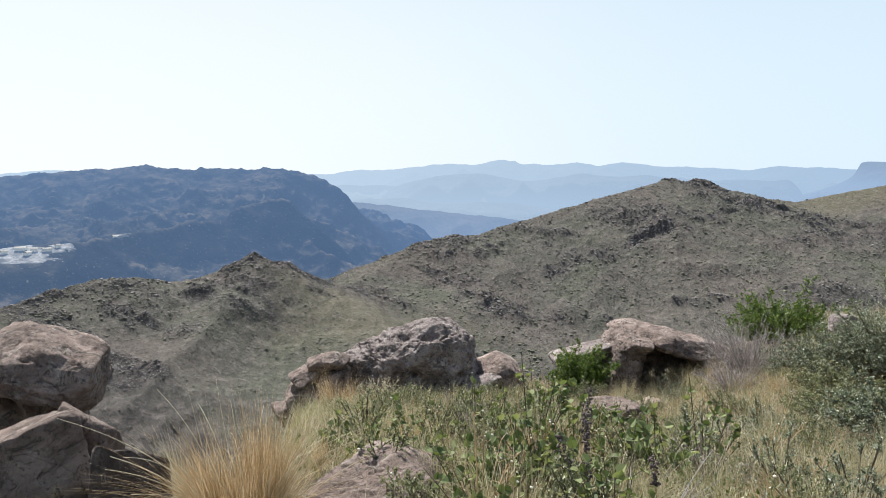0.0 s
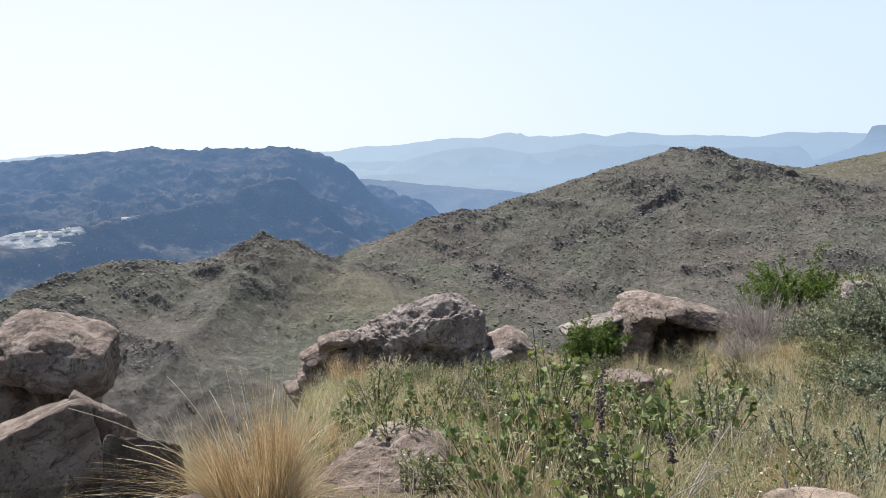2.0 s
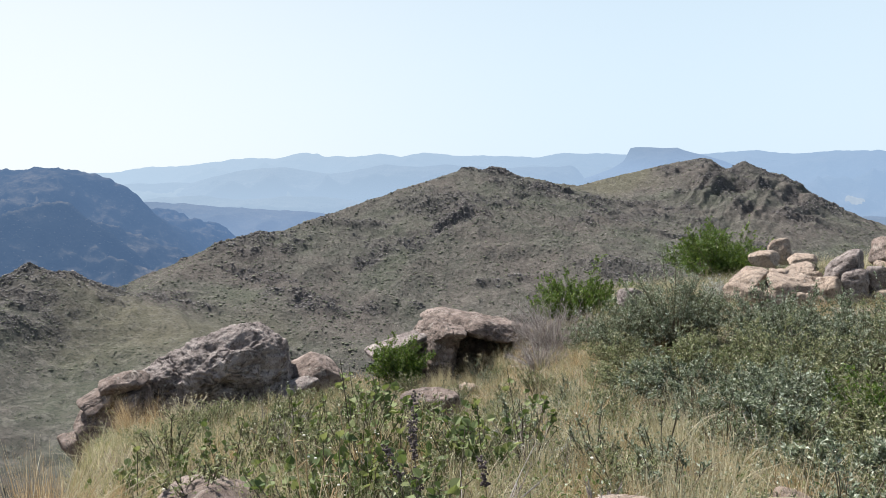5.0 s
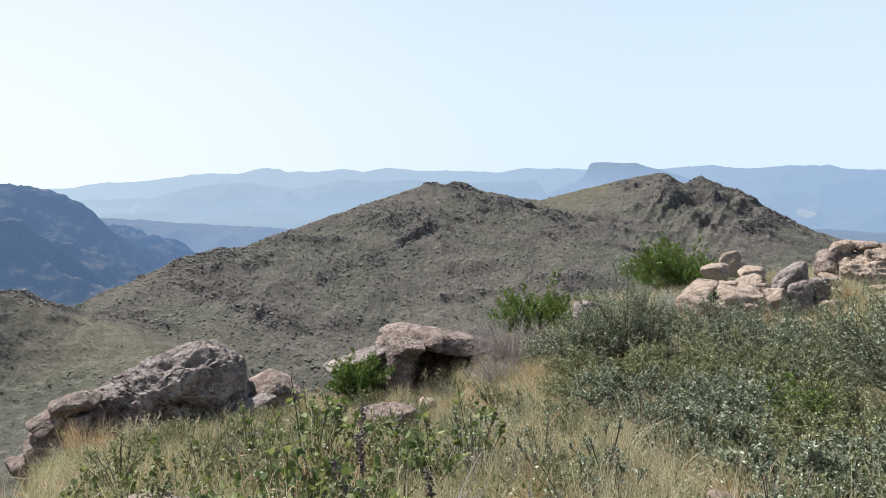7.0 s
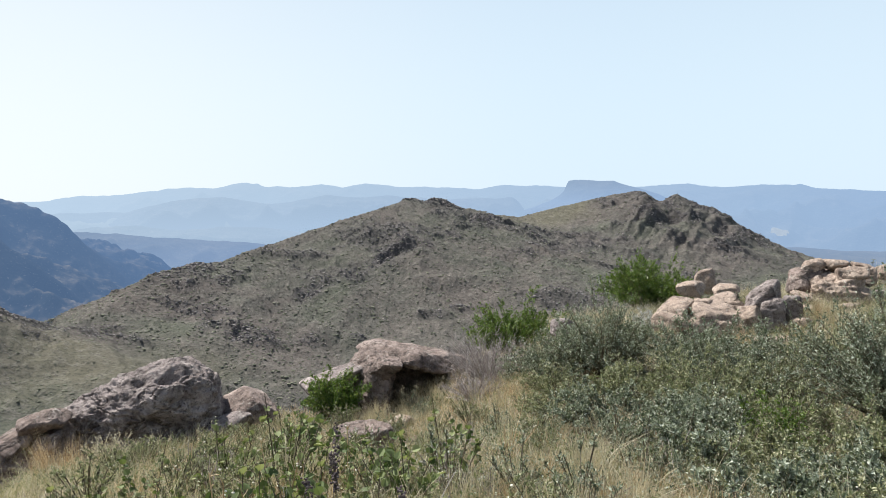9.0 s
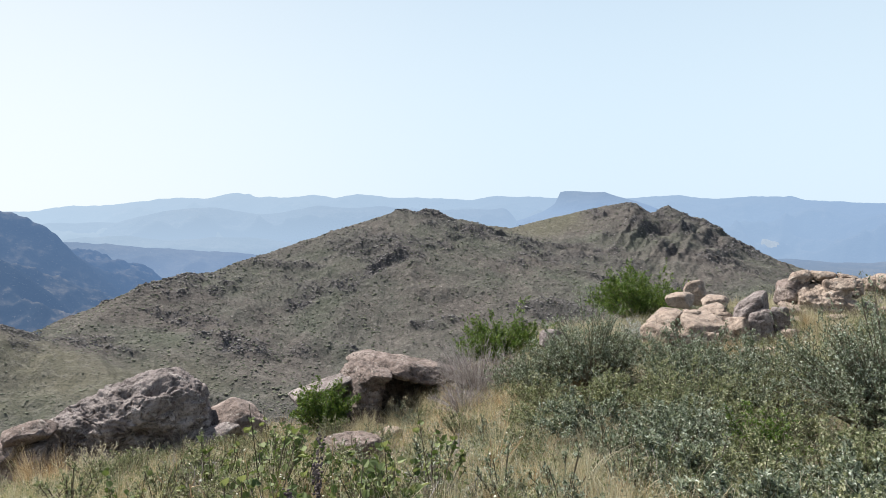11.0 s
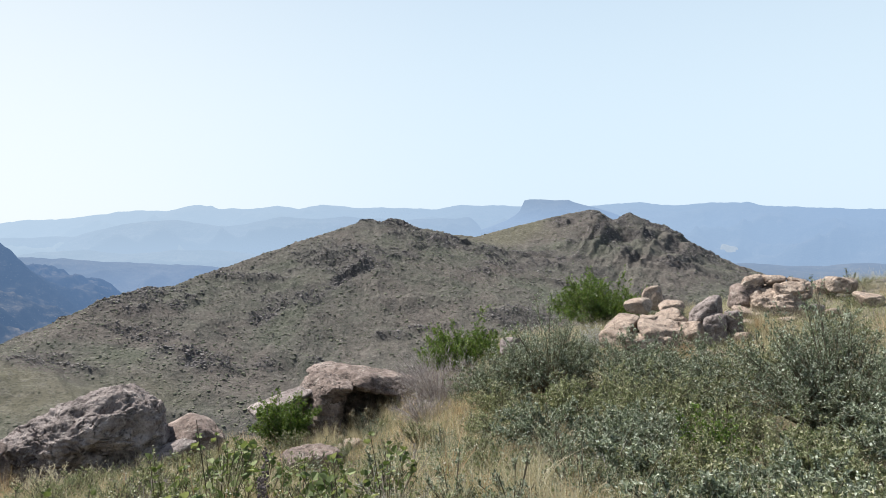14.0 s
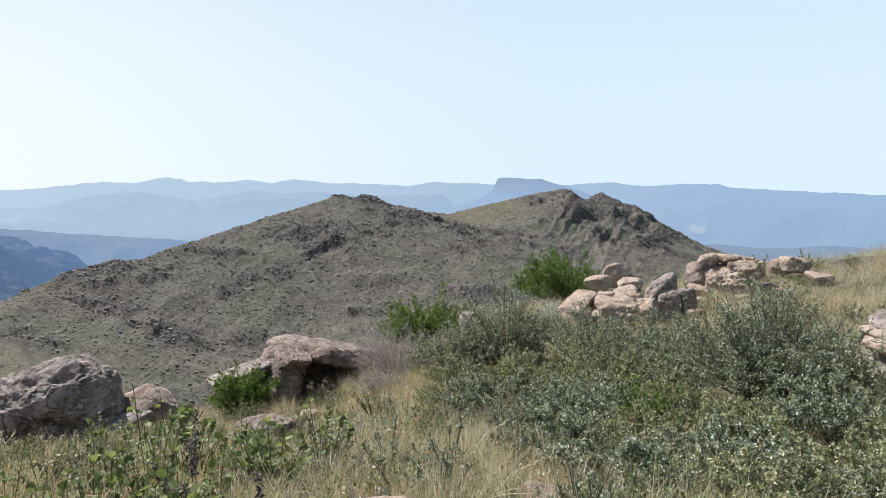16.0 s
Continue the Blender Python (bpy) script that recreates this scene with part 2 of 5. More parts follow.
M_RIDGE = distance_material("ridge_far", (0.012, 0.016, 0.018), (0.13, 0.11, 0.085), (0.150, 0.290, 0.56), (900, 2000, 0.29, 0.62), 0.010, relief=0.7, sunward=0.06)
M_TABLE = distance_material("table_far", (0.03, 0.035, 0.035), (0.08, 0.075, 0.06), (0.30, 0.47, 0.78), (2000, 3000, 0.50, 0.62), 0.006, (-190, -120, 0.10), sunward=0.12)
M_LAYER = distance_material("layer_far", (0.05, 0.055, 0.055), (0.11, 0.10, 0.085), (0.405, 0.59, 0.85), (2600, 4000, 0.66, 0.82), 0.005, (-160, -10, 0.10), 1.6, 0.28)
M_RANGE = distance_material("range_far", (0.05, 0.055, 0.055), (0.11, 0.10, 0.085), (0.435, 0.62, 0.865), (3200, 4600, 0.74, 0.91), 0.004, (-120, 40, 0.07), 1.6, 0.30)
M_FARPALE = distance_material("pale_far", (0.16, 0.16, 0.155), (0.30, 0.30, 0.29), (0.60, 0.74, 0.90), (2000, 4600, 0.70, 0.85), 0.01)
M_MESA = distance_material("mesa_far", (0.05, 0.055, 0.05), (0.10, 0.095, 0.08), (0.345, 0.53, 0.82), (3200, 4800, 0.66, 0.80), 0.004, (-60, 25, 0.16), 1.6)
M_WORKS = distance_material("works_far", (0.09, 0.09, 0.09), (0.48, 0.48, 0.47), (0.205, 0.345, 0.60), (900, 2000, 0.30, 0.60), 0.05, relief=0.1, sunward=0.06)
M_DRY = leaf_material("dry_grass", (0.20, 0.132, 0.068), (0.42, 0.32, 0.185), (0.78, 0.68, 0.50), 0.45, 0.3, (1.4, 1.15, 0.8))
M_STRAW = leaf_material("straw", (0.28, 0.25, 0.17), (0.47, 0.43, 0.315), (0.70, 0.655, 0.52), 0.45, 0.3, (1.4, 1.25, 0.8))
M_GRASS = leaf_material("green_grass", (0.13, 0.15, 0.065), (0.24, 0.25, 0.12), (0.42, 0.40, 0.24), 0.45, 0.3)
M_WEED = leaf_material("weed_leaf", (0.050, 0.080, 0.024), (0.130, 0.165, 0.058), (0.25, 0.275, 0.128), 0.7, 0.28)
M_HERB = leaf_material("herb_leaf", (0.10, 0.125, 0.062), (0.22, 0.24, 0.138), (0.43, 0.42, 0.29), 0.5, 0.25)
# silver leaves: larger dark clumps put the shade between boughs into the colour
M_SILVER = leaf_material("silver_leaf", (0.058, 0.078, 0.046), (0.178, 0.210, 0.146), (0.47, 0.505, 0.43), 0.6, 0.2, patch=(3.2, 0.32))
M_BRIGHT = leaf_material("bright_leaf", (0.042, 0.080, 0.013), (0.088, 0.145, 0.028), (0.20, 0.265, 0.066), 0.4, 0.30)
M_TWIG = leaf_material("dry_twig", (0.17, 0.14, 0.128), (0.28, 0.245, 0.232), (0.46, 0.43, 0.42), 0.8, 0.0)
M_STEM = leaf_material("stem", (0.06, 0.05, 0.032), (0.12, 0.10, 0.068), (0.24, 0.21, 0.145), 0.7, 0.0)
M_FLOWER = leaf_material("seed_head", (0.50, 0.48, 0.42), (0.62, 0.60, 0.54), (0.74, 0.72, 0.68), 0.8, 0.2)
M_WHITE = leaf_material("pale_bloom", (0.38, 0.40, 0.40), (0.48, 0.50, 0.51), (0.60, 0.62, 0.63), 0.8, 0.2)


# ---------------------------------------------------------------- numeric helpers
def hash01(i, j, s):
    n = (i * 374761393 + j * 668265263 + s * 1274126177) & 0xFFFFFFFF
    n = ((n ^ (n >> 13)) * 1103515245) & 0xFFFFFFFF
    n = ((n ^ (n >> 16)) * 2246822519) & 0xFFFFFFFF
    return ((n ^ (n >> 15)) & 0xFFFFFF) / float(0xFFFFFF)


def vnoise(x, y, s=0):
    xi, yi = np.floor(x).astype(np.int64), np.floor(y).astype(np.int64)
    fx, fy = x - xi, y - yi
    fx, fy = fx * fx * fx * (fx * (fx * 6 - 15) + 10), fy * fy * fy * (fy * (fy * 6 - 15) + 10)
    a0 = hash01(xi, yi, s) * (1 - fx) + hash01(xi + 1, yi, s) * fx
    a1 = hash01(xi, yi + 1, s) * (1 - fx) + hash01(xi + 1, yi + 1, s) * fx
    return (a0 * (1 - fy) + a1 * fy) * 2 - 1


def fbm(x, y, octaves=4, s=0, gain=0.5):
    tot, amp = 0.0, 1.0
    for k in range(octaves):
        ca, sa = math.cos(0.7 * k), math.sin(0.7 * k)
        tot = tot + amp * vnoise((x * ca - y * sa) * 2 ** k, (x * sa + y * ca) * 2 ** k, s + k)
        amp *= gain
    return tot


def ridged(x, y, octaves=4, s=0):
    tot, amp = 0.0, 1.0
    for k in range(octaves):
        ca, sa = math.cos(0.9 * k), math.sin(0.9 * k)
        tot = tot + amp * (1 - 2 * np.abs(vnoise((x * ca - y * sa) * 2 ** k, (x * sa + y * ca) * 2 ** k, s + k)))
        amp *= 0.5
    return tot


def raw_mesh(name, verts, faces, mat, smooth=True):
    """verts (n, 3); faces (m, 3 or 4)"""
    me = bpy.data.meshes.new(name)
    faces = np.asarray(faces, dtype=np.int32)
    k = faces.shape[1]
    me.vertices.add(len(verts))
    me.vertices.foreach_set("co", np.asarray(verts, dtype=np.float32).ravel())
    me.loops.add(faces.size)
    me.loops.foreach_set("vertex_index", faces.ravel())
    me.polygons.add(len(faces))
    me.polygons.foreach_set("loop_start", np.arange(0, faces.size, k, dtype=np.int32))
    me.polygons.foreach_set("use_smooth", np.full(len(faces), smooth))
    if mat is not None:
        me.materials.append(mat)
    me.update(calc_edges=True)
    return me


def join_arrays(chunks):
    vs, fs, o = [], [], 0
    for v, f in chunks:
        vs.append(v)
        fs.append(f + o)
        o += len(v)
    return np.concatenate(vs), np.concatenate(fs)


def part(name, data, parent, label=""):
    ob = new(name, data)
    ob.parent = parent
    if label:
        ob["label"] = label
    return ob


def polar(x, y):
    return np.degrees(np.arctan2(x, y)), np.hypot(x, y)


# ---------------------------------------------------------------- terrain
def softplus(v, k):
    return np.where(v / k > 30, v, k * np.log1p(np.exp(np.clip(v / k, -60, 30))))


def ground_height(x, y):
    az_, r = polar(x, y)
    rise = np.interp(az_, [-180, 10, 17, 28, 40, 50, 60, 90, 120, 180], [0.15, 0, 0.01, 0.16, 0.18, 0.22, 0.26, 0.25, 0.18, 0.15])
    local = -0.22 * softplus(r - 3.0, 0.4) + rise * softplus(r - 8.0, 1.0)
    local = local + 0.30 * np.exp(-((x - 12.6) ** 2 + (y - 10.8) ** 2) / 3.2)
    local = local - 0.30 * np.exp(-((x - 3.8) ** 2 + (y - 11.9) ** 2) / 3.6) - 0.25 * np.exp(-((x + 0.6) ** 2 + (y - 10.5) ** 2) / 4.0)
    local = local - 0.55 * np.exp(-((x - 2.35) ** 2 + (y - 9.1) ** 2) / 4.2)
    local = local + 0.06 * fbm(x * 0.6, y * 0.6, 4, 3) * np.clip(r / 3, 0, 1)
    edge = np.interp(az_, [-180, -60, -30, -25, -15, -11.5, -6, 0, 15, 30, 45, 60, 90, 180], [40, 12, 6.5, 5.0, 5.8, 10.3, 11.5, 12.8, 15.5, 20, 24, 27, 30, 40])
    steep = np.interp(az_, [-180, -60, -12, 0, 15, 180], [0.3, 0.8, 0.8, 0.5, 0.44, 0.44])
    local = local - steep * softplus(r - edge, 1.2)
    local = np.maximum(local, -400.0)
    valley = -62 - 0.105 * softplus(np.minimum(r, 2300) - 240, 30) + 3.0 * fbm(x * 0.01, y * 0.01, 4, 8) - 30 * np.exp(-((r - 150) / 130) ** 2)
    valley = valley - np.interp(az_, [-180, -70, -50, -9, 1, 180], [0, 0, 0.24, 0.24, 0, 0]) * np.clip(r - 290, 0, 560)
    valley = valley + np.clip((r - 500) / 1500, 0, 1) * 14 * fbm(x * 0.003, y * 0.003, 4, 18)
    k = 6.0
    return np.maximum(local, valley) + k * np.log1p(np.exp(-np.abs(local - valley) / k)) - k * 0.0 * r


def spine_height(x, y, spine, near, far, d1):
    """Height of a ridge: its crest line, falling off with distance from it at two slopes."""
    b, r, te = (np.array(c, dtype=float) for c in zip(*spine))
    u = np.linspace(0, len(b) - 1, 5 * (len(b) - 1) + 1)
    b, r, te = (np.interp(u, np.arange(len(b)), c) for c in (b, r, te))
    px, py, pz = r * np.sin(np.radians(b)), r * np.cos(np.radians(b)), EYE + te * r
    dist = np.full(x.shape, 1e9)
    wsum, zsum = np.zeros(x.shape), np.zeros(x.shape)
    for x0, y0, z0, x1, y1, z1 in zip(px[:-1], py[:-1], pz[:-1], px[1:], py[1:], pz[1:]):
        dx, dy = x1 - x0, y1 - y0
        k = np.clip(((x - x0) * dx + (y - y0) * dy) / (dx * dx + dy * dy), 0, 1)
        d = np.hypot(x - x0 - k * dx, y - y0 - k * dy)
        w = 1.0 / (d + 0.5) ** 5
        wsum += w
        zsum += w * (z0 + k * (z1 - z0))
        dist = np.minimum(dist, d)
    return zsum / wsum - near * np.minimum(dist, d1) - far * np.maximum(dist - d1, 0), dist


def terrain_patch(name, b0, b1, nb, r0, r1, nr, height, mats, log=False, cover=None):
    b = np.radians(np.linspace(b0, b1, nb))
    r = np.geomspace(r0, r1, nr) if log else np.linspace(r0, r1, nr)
    B, R = np.meshgrid(b, r)
    x, y = R * np.sin(B), R * np.cos(B)
    z = height(x, y)
    if height is not ground_height:      # the rim of a patch sinks into the ground
        u, v = np.meshgrid(np.linspace(0, 1, nb), np.linspace(0, 1, nr))
        rim = np.clip(np.minimum(np.minimum(u, 1 - u) * 12, np.minimum(v, 1 - v) * 7), 0, 1)
        low = ground_height(x, y) - 0.02 * r0
        z = np.minimum(z, low + (np.maximum(z - low, 0) + 1) * rim * rim * (3 - 2 * rim))
    idx = np.arange(nb * nr).reshape(nr, nb)
    f = np.stack([idx[:-1, :-1], idx[:-1, 1:], idx[1:, 1:], idx[1:, :-1]], -1).reshape(-1, 4)[:, ::-1]
    me = raw_mesh(name, np.stack([x, y, z], -1).reshape(-1, 3), f, mats[0])
    if cover:
        for key, values in zip(("rock", "lush"), cover(x, y)):
            me.attributes.new(key, 'FLOAT', 'POINT').data.foreach_set("value", values.astype(np.float32).ravel())
    return new(name, me)


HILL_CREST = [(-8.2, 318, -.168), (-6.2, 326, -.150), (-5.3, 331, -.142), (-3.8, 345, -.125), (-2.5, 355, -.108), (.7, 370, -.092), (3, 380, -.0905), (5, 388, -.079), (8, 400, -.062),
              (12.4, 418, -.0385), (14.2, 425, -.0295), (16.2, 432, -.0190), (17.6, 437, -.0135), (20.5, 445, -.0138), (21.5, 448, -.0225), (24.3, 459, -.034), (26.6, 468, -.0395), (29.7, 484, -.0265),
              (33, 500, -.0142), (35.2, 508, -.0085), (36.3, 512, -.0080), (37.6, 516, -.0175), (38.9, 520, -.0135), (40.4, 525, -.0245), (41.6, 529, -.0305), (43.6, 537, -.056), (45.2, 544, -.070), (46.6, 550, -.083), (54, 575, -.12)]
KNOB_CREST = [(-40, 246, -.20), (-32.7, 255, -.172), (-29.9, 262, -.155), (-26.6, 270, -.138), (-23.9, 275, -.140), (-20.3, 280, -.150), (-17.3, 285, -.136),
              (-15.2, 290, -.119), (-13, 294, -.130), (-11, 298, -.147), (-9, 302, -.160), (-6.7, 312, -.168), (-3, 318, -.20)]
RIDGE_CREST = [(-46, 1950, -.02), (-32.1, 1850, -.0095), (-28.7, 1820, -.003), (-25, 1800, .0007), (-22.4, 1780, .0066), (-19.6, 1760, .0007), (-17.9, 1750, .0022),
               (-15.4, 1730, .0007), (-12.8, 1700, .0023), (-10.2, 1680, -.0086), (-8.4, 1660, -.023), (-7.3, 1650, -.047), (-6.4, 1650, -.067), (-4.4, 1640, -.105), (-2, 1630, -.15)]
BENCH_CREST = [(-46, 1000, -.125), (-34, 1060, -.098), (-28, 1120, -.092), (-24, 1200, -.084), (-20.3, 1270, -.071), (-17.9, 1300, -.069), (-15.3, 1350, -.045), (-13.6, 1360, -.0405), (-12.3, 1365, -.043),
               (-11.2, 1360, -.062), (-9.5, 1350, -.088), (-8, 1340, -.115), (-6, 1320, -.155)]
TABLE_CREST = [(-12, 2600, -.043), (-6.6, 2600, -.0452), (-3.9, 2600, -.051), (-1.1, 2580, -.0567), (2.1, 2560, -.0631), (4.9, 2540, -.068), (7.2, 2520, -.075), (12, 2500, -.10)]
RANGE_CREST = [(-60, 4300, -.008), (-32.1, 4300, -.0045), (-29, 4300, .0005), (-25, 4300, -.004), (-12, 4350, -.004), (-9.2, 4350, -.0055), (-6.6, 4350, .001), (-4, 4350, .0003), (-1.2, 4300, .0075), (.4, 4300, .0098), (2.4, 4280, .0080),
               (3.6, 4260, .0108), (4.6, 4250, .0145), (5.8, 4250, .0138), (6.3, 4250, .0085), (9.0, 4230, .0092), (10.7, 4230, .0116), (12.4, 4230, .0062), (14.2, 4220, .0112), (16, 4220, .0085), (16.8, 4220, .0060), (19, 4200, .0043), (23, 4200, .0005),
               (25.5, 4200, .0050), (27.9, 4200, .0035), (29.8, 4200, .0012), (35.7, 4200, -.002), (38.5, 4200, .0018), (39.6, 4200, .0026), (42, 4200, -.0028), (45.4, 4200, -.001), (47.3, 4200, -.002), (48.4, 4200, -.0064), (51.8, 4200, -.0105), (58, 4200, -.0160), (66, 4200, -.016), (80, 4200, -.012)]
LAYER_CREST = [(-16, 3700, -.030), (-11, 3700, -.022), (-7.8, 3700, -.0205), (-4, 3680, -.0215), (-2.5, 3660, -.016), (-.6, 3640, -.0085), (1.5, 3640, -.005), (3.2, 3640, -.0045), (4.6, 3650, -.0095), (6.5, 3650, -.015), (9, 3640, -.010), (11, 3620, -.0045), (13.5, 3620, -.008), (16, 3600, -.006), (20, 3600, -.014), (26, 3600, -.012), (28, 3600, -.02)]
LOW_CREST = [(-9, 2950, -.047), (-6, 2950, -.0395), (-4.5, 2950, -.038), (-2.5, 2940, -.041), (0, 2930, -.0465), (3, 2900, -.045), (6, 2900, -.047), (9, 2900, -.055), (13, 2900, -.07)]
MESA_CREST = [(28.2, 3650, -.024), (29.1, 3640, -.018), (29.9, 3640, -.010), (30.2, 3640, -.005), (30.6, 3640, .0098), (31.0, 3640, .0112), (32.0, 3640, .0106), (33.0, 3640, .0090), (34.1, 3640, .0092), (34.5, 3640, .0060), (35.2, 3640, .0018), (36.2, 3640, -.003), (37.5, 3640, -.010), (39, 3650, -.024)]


# rocky bands and crags on the hill and its foothill: x, y, half width, strength
HILL_ROCKS = [(55, 337, 6, .9), (62, 342, 6, 1), (69, 346, 7, 1), (77, 347, 7, 1), (84, 348, 8, 1), (94, 354, 8, 1), (103, 360, 8, 1), (114, 364, 8, 1), (125, 367, 8, 1), (139, 371, 8, 1), (150, 378, 7, .9), (163, 385, 8, .9),
              (175, 390, 8, 1), (186, 394, 9, 1.1), (200, 394, 8, 1.1), (-14, 358, 7, 1), (-8, 368, 6, 1), (-2, 368, 6, 1.2), (6, 368, 6, 1.2), (12, 366, 6, 1), (20, 371, 6, .9), (0, 355, 8, .9), (13, 352, 8, .9), (26, 362, 7, .7),
              (41, 386, 6, .7), (34, 370, 7, .6), (130, 416, 7, 1), (138, 417, 7, 1.2), (150, 414, 8, 1.2), (160, 408, 6, .9), (108, 398, 8, .5), (86, 390, 8, .5), (144, 395, 10, .6), (222, 352, 13, .7), (198, 362, 11, .7), (180, 345, 10, .6),
              (270, 410, 9, .7), (292, 408, 9, 1), (303, 407, 9, 1.2), (283, 378, 12, 1), (322, 400, 10, 1.2), (340, 396, 10, 1.2), (311, 370, 14, 1), (284, 355, 13, .9), (322, 353, 14, 1), (350, 385, 13, 1.1), (374, 380, 13, 1.1), (265, 370, 12, .8),
              (246, 362, 12, .8), (300, 332, 14, .8), (240, 335, 12, .6), (300, 390, 10, 1), (355, 360, 14, 1), (10, 311, 8, .7), (21, 306, 9, .8), (32, 303, 8, .7), (49, 299, 7, .5), (70, 312, 6, .4)]
FOOT_ROCKS = [(-81, 274, 6, 1), (-75, 278, 6, 1.2), (-68, 277, 7, 1.1), (-61, 284, 7, 1.2), (-54, 292, 6, 1), (-64, 262, 11, .9), (-78, 260, 9, .8), (-52, 276, 8, .9), (-90, 253, 10, .7), (-102, 246, 8, .7), (-95, 232, 9, .6), (-116, 240, 8, .6),
              (-74, 243, 9, .6), (-60, 245, 8, .6), (-105, 228, 8, .6), (-84, 226, 7, .5), (-125, 226, 9, .6)]


def rock_cover(x, y, spots):
    """Share of rock on the slope, 0 to 1: the bands, broken up, and scattered patches."""
    near = np.zeros(x.shape)
    for sx, sy, w, k in spots:
        near = np.maximum(near, k * np.exp(-((x - sx) ** 2 + (y - sy) ** 2) / (1.3 * w * w)))
    rag = fbm(x * 0.09, y * 0.09, 4, 920, 0.6)
    loose = np.clip(1.6 * (fbm((0.85 * x - 0.5 * y) * 0.02, (0.5 * x + 0.85 * y) * 0.06, 4, 930, 0.55) - 0.30), 0, 0.55)
    return np.clip(np.maximum(near * (1.0 + 0.75 * rag) - 0.12, loose), 0, 1)


def meadow(x, y):
    """Share of smooth grassy slope, 0 to 1."""
    k = 1.1 * np.exp(-(((x - 228) / 26) ** 2 + ((y - 408) / 17) ** 2) ** 1.5) + 0.9 * np.exp(-(((x - 250) / 14) ** 2 + ((y - 418) / 9) ** 2) ** 1.5)
    k = k + 0.75 * np.exp(-(((x + 25) / 40) ** 2 + ((y - 262) / 34) ** 2) ** 1.5)
    return np.clip(k + 0.35 * fbm(x * .05, y * .05, 3, 940) * (k > 0.1), 0, 1)


def hill_cover(x, y):
    return rock_cover(x, y, HILL_ROCKS) * (1 - 0.8 * meadow(x, y)), meadow(x, y)


def foot_cover(x, y):
    return rock_cover(x, y, FOOT_ROCKS) * (1 - 0.8 * meadow(x, y)), meadow(x, y)


def hill_height(x, y):
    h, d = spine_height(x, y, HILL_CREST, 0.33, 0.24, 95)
    k = np.clip(d / 45, 0.08, 1)
    wx, wy = x + 12 * fbm(x * .02, y * .02, 3, 40), y + 12 * fbm(x * .02, y * .02, 3, 50)
    rock_, lush = hill_cover(x, y)
    gully = 2.4 * ridged(wx * 0.013, wy * 0.005, 3, 21) + 1.3 * ridged((0.8 * wx - 0.6 * wy) * 0.012, (0.6 * wx + 0.8 * wy) * 0.034, 3, 39) - 1.6
    b, r = polar(x, y)
    face = np.exp(-(((b - 39.5) / 4.5) ** 2) ** 2) * np.clip(d / 10, 0, 1) * np.exp(-(d / 80) ** 2)      # broken cliffs under the right summit
    gully = gully + 5.0 * face * (ridged(b * 0.50 + 0.02 * d, d * 0.020, 3, 45) - 0.5) + 2.4 * face * (ridged(x * 0.11, y * 0.11, 4, 47) - 0.3)
    tops = np.exp(-(d / 9) ** 2) * (1.3 * np.exp(-((b - 35.9) / 0.8) ** 2) - 2.0 * np.exp(-((b - 37.5) / 0.7) ** 2) + 1.4 * np.exp(-((b - 38.9) / 0.8) ** 2) + 1.0 * np.exp(-((b - 17.6) / 0.6) ** 2) + 1.0 * np.exp(-((b - 20) / 0.6) ** 2))
    crag = rock_ * (0.35 + 0.65 * np.clip(d / 14, 0, 1)) * (0.6 + 1.9 * (ridged(wx * 0.10, wy * 0.10, 4, 41) - 0.2))
    knolls = 3.2 * np.exp(-((x - 22) ** 2 + (y - 305) ** 2) / 260) + 2.2 * np.exp(-((x - 48) ** 2 + (y - 300) ** 2) / 160)
    return h + k * gully * (1 - 0.7 * lush) + crag + knolls + tops + (0.5 - 0.35 * lush) * fbm(x * .16, y * .16, 5, 35, 0.62) - 0.3


def knob_height(x, y):
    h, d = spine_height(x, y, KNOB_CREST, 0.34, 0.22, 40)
    k = np.clip(d / 30, 0.12, 1)
    rock_, lush = foot_cover(x, y)
    b, r = polar(x, y)
    knob = np.exp(-(d / 10) ** 2) * (2.0 * np.exp(-((b + 15.2) / 0.8) ** 2) + 1.0 * np.exp(-((b + 12.3) / 0.7) ** 2) - 0.8 * np.exp(-((b + 13.6) / 0.5) ** 2))
    crag = rock_ * (0.35 + 0.65 * np.clip(d / 10, 0, 1)) * (0.6 + 2.2 * (ridged(x * 0.12, y * 0.12, 4, 71) - 0.2))
    return h + k * (3.4 * ridged(x * 0.020, y * 0.013, 4, 61) - 1.8) + crag + knob + 0.4 * fbm(x * .2, y * .2, 5, 75, 0.62)


def ridge_height(x, y):
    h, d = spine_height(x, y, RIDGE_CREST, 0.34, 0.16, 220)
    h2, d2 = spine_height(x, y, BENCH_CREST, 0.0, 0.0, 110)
    fall = np.interp(polar(x, y)[0], [-29, -25], [0.48, 1.0])
    h2 = h2 - fall * np.minimum(d2, 120) - 0.5 * np.maximum(d2 - 120, 0)
    k, k2 = np.clip(d / 200, 0.06, 1), np.clip(d2 / 120, 0.1, 1)
    n = 34 * ridged(x * 0.0045, y * 0.0045, 5, 81)
    full = np.maximum(h + k * (n - 14), h2 + k2 * (0.7 * n - 12)) + 3.5 * ridged(x * .02, y * .02, 4, 85) + 1.5 * k2 * ridged(x * .06, y * .06, 2, 87)
    b, r = polar(x, y)
    level = np.exp(-((b + 31.0) / 3.4) ** 4 - ((r - 1085) / 62) ** 4)
    return full * (1 - level) + level * (EYE - 0.1035 * 1085 + 0.28 * (r - 1085))


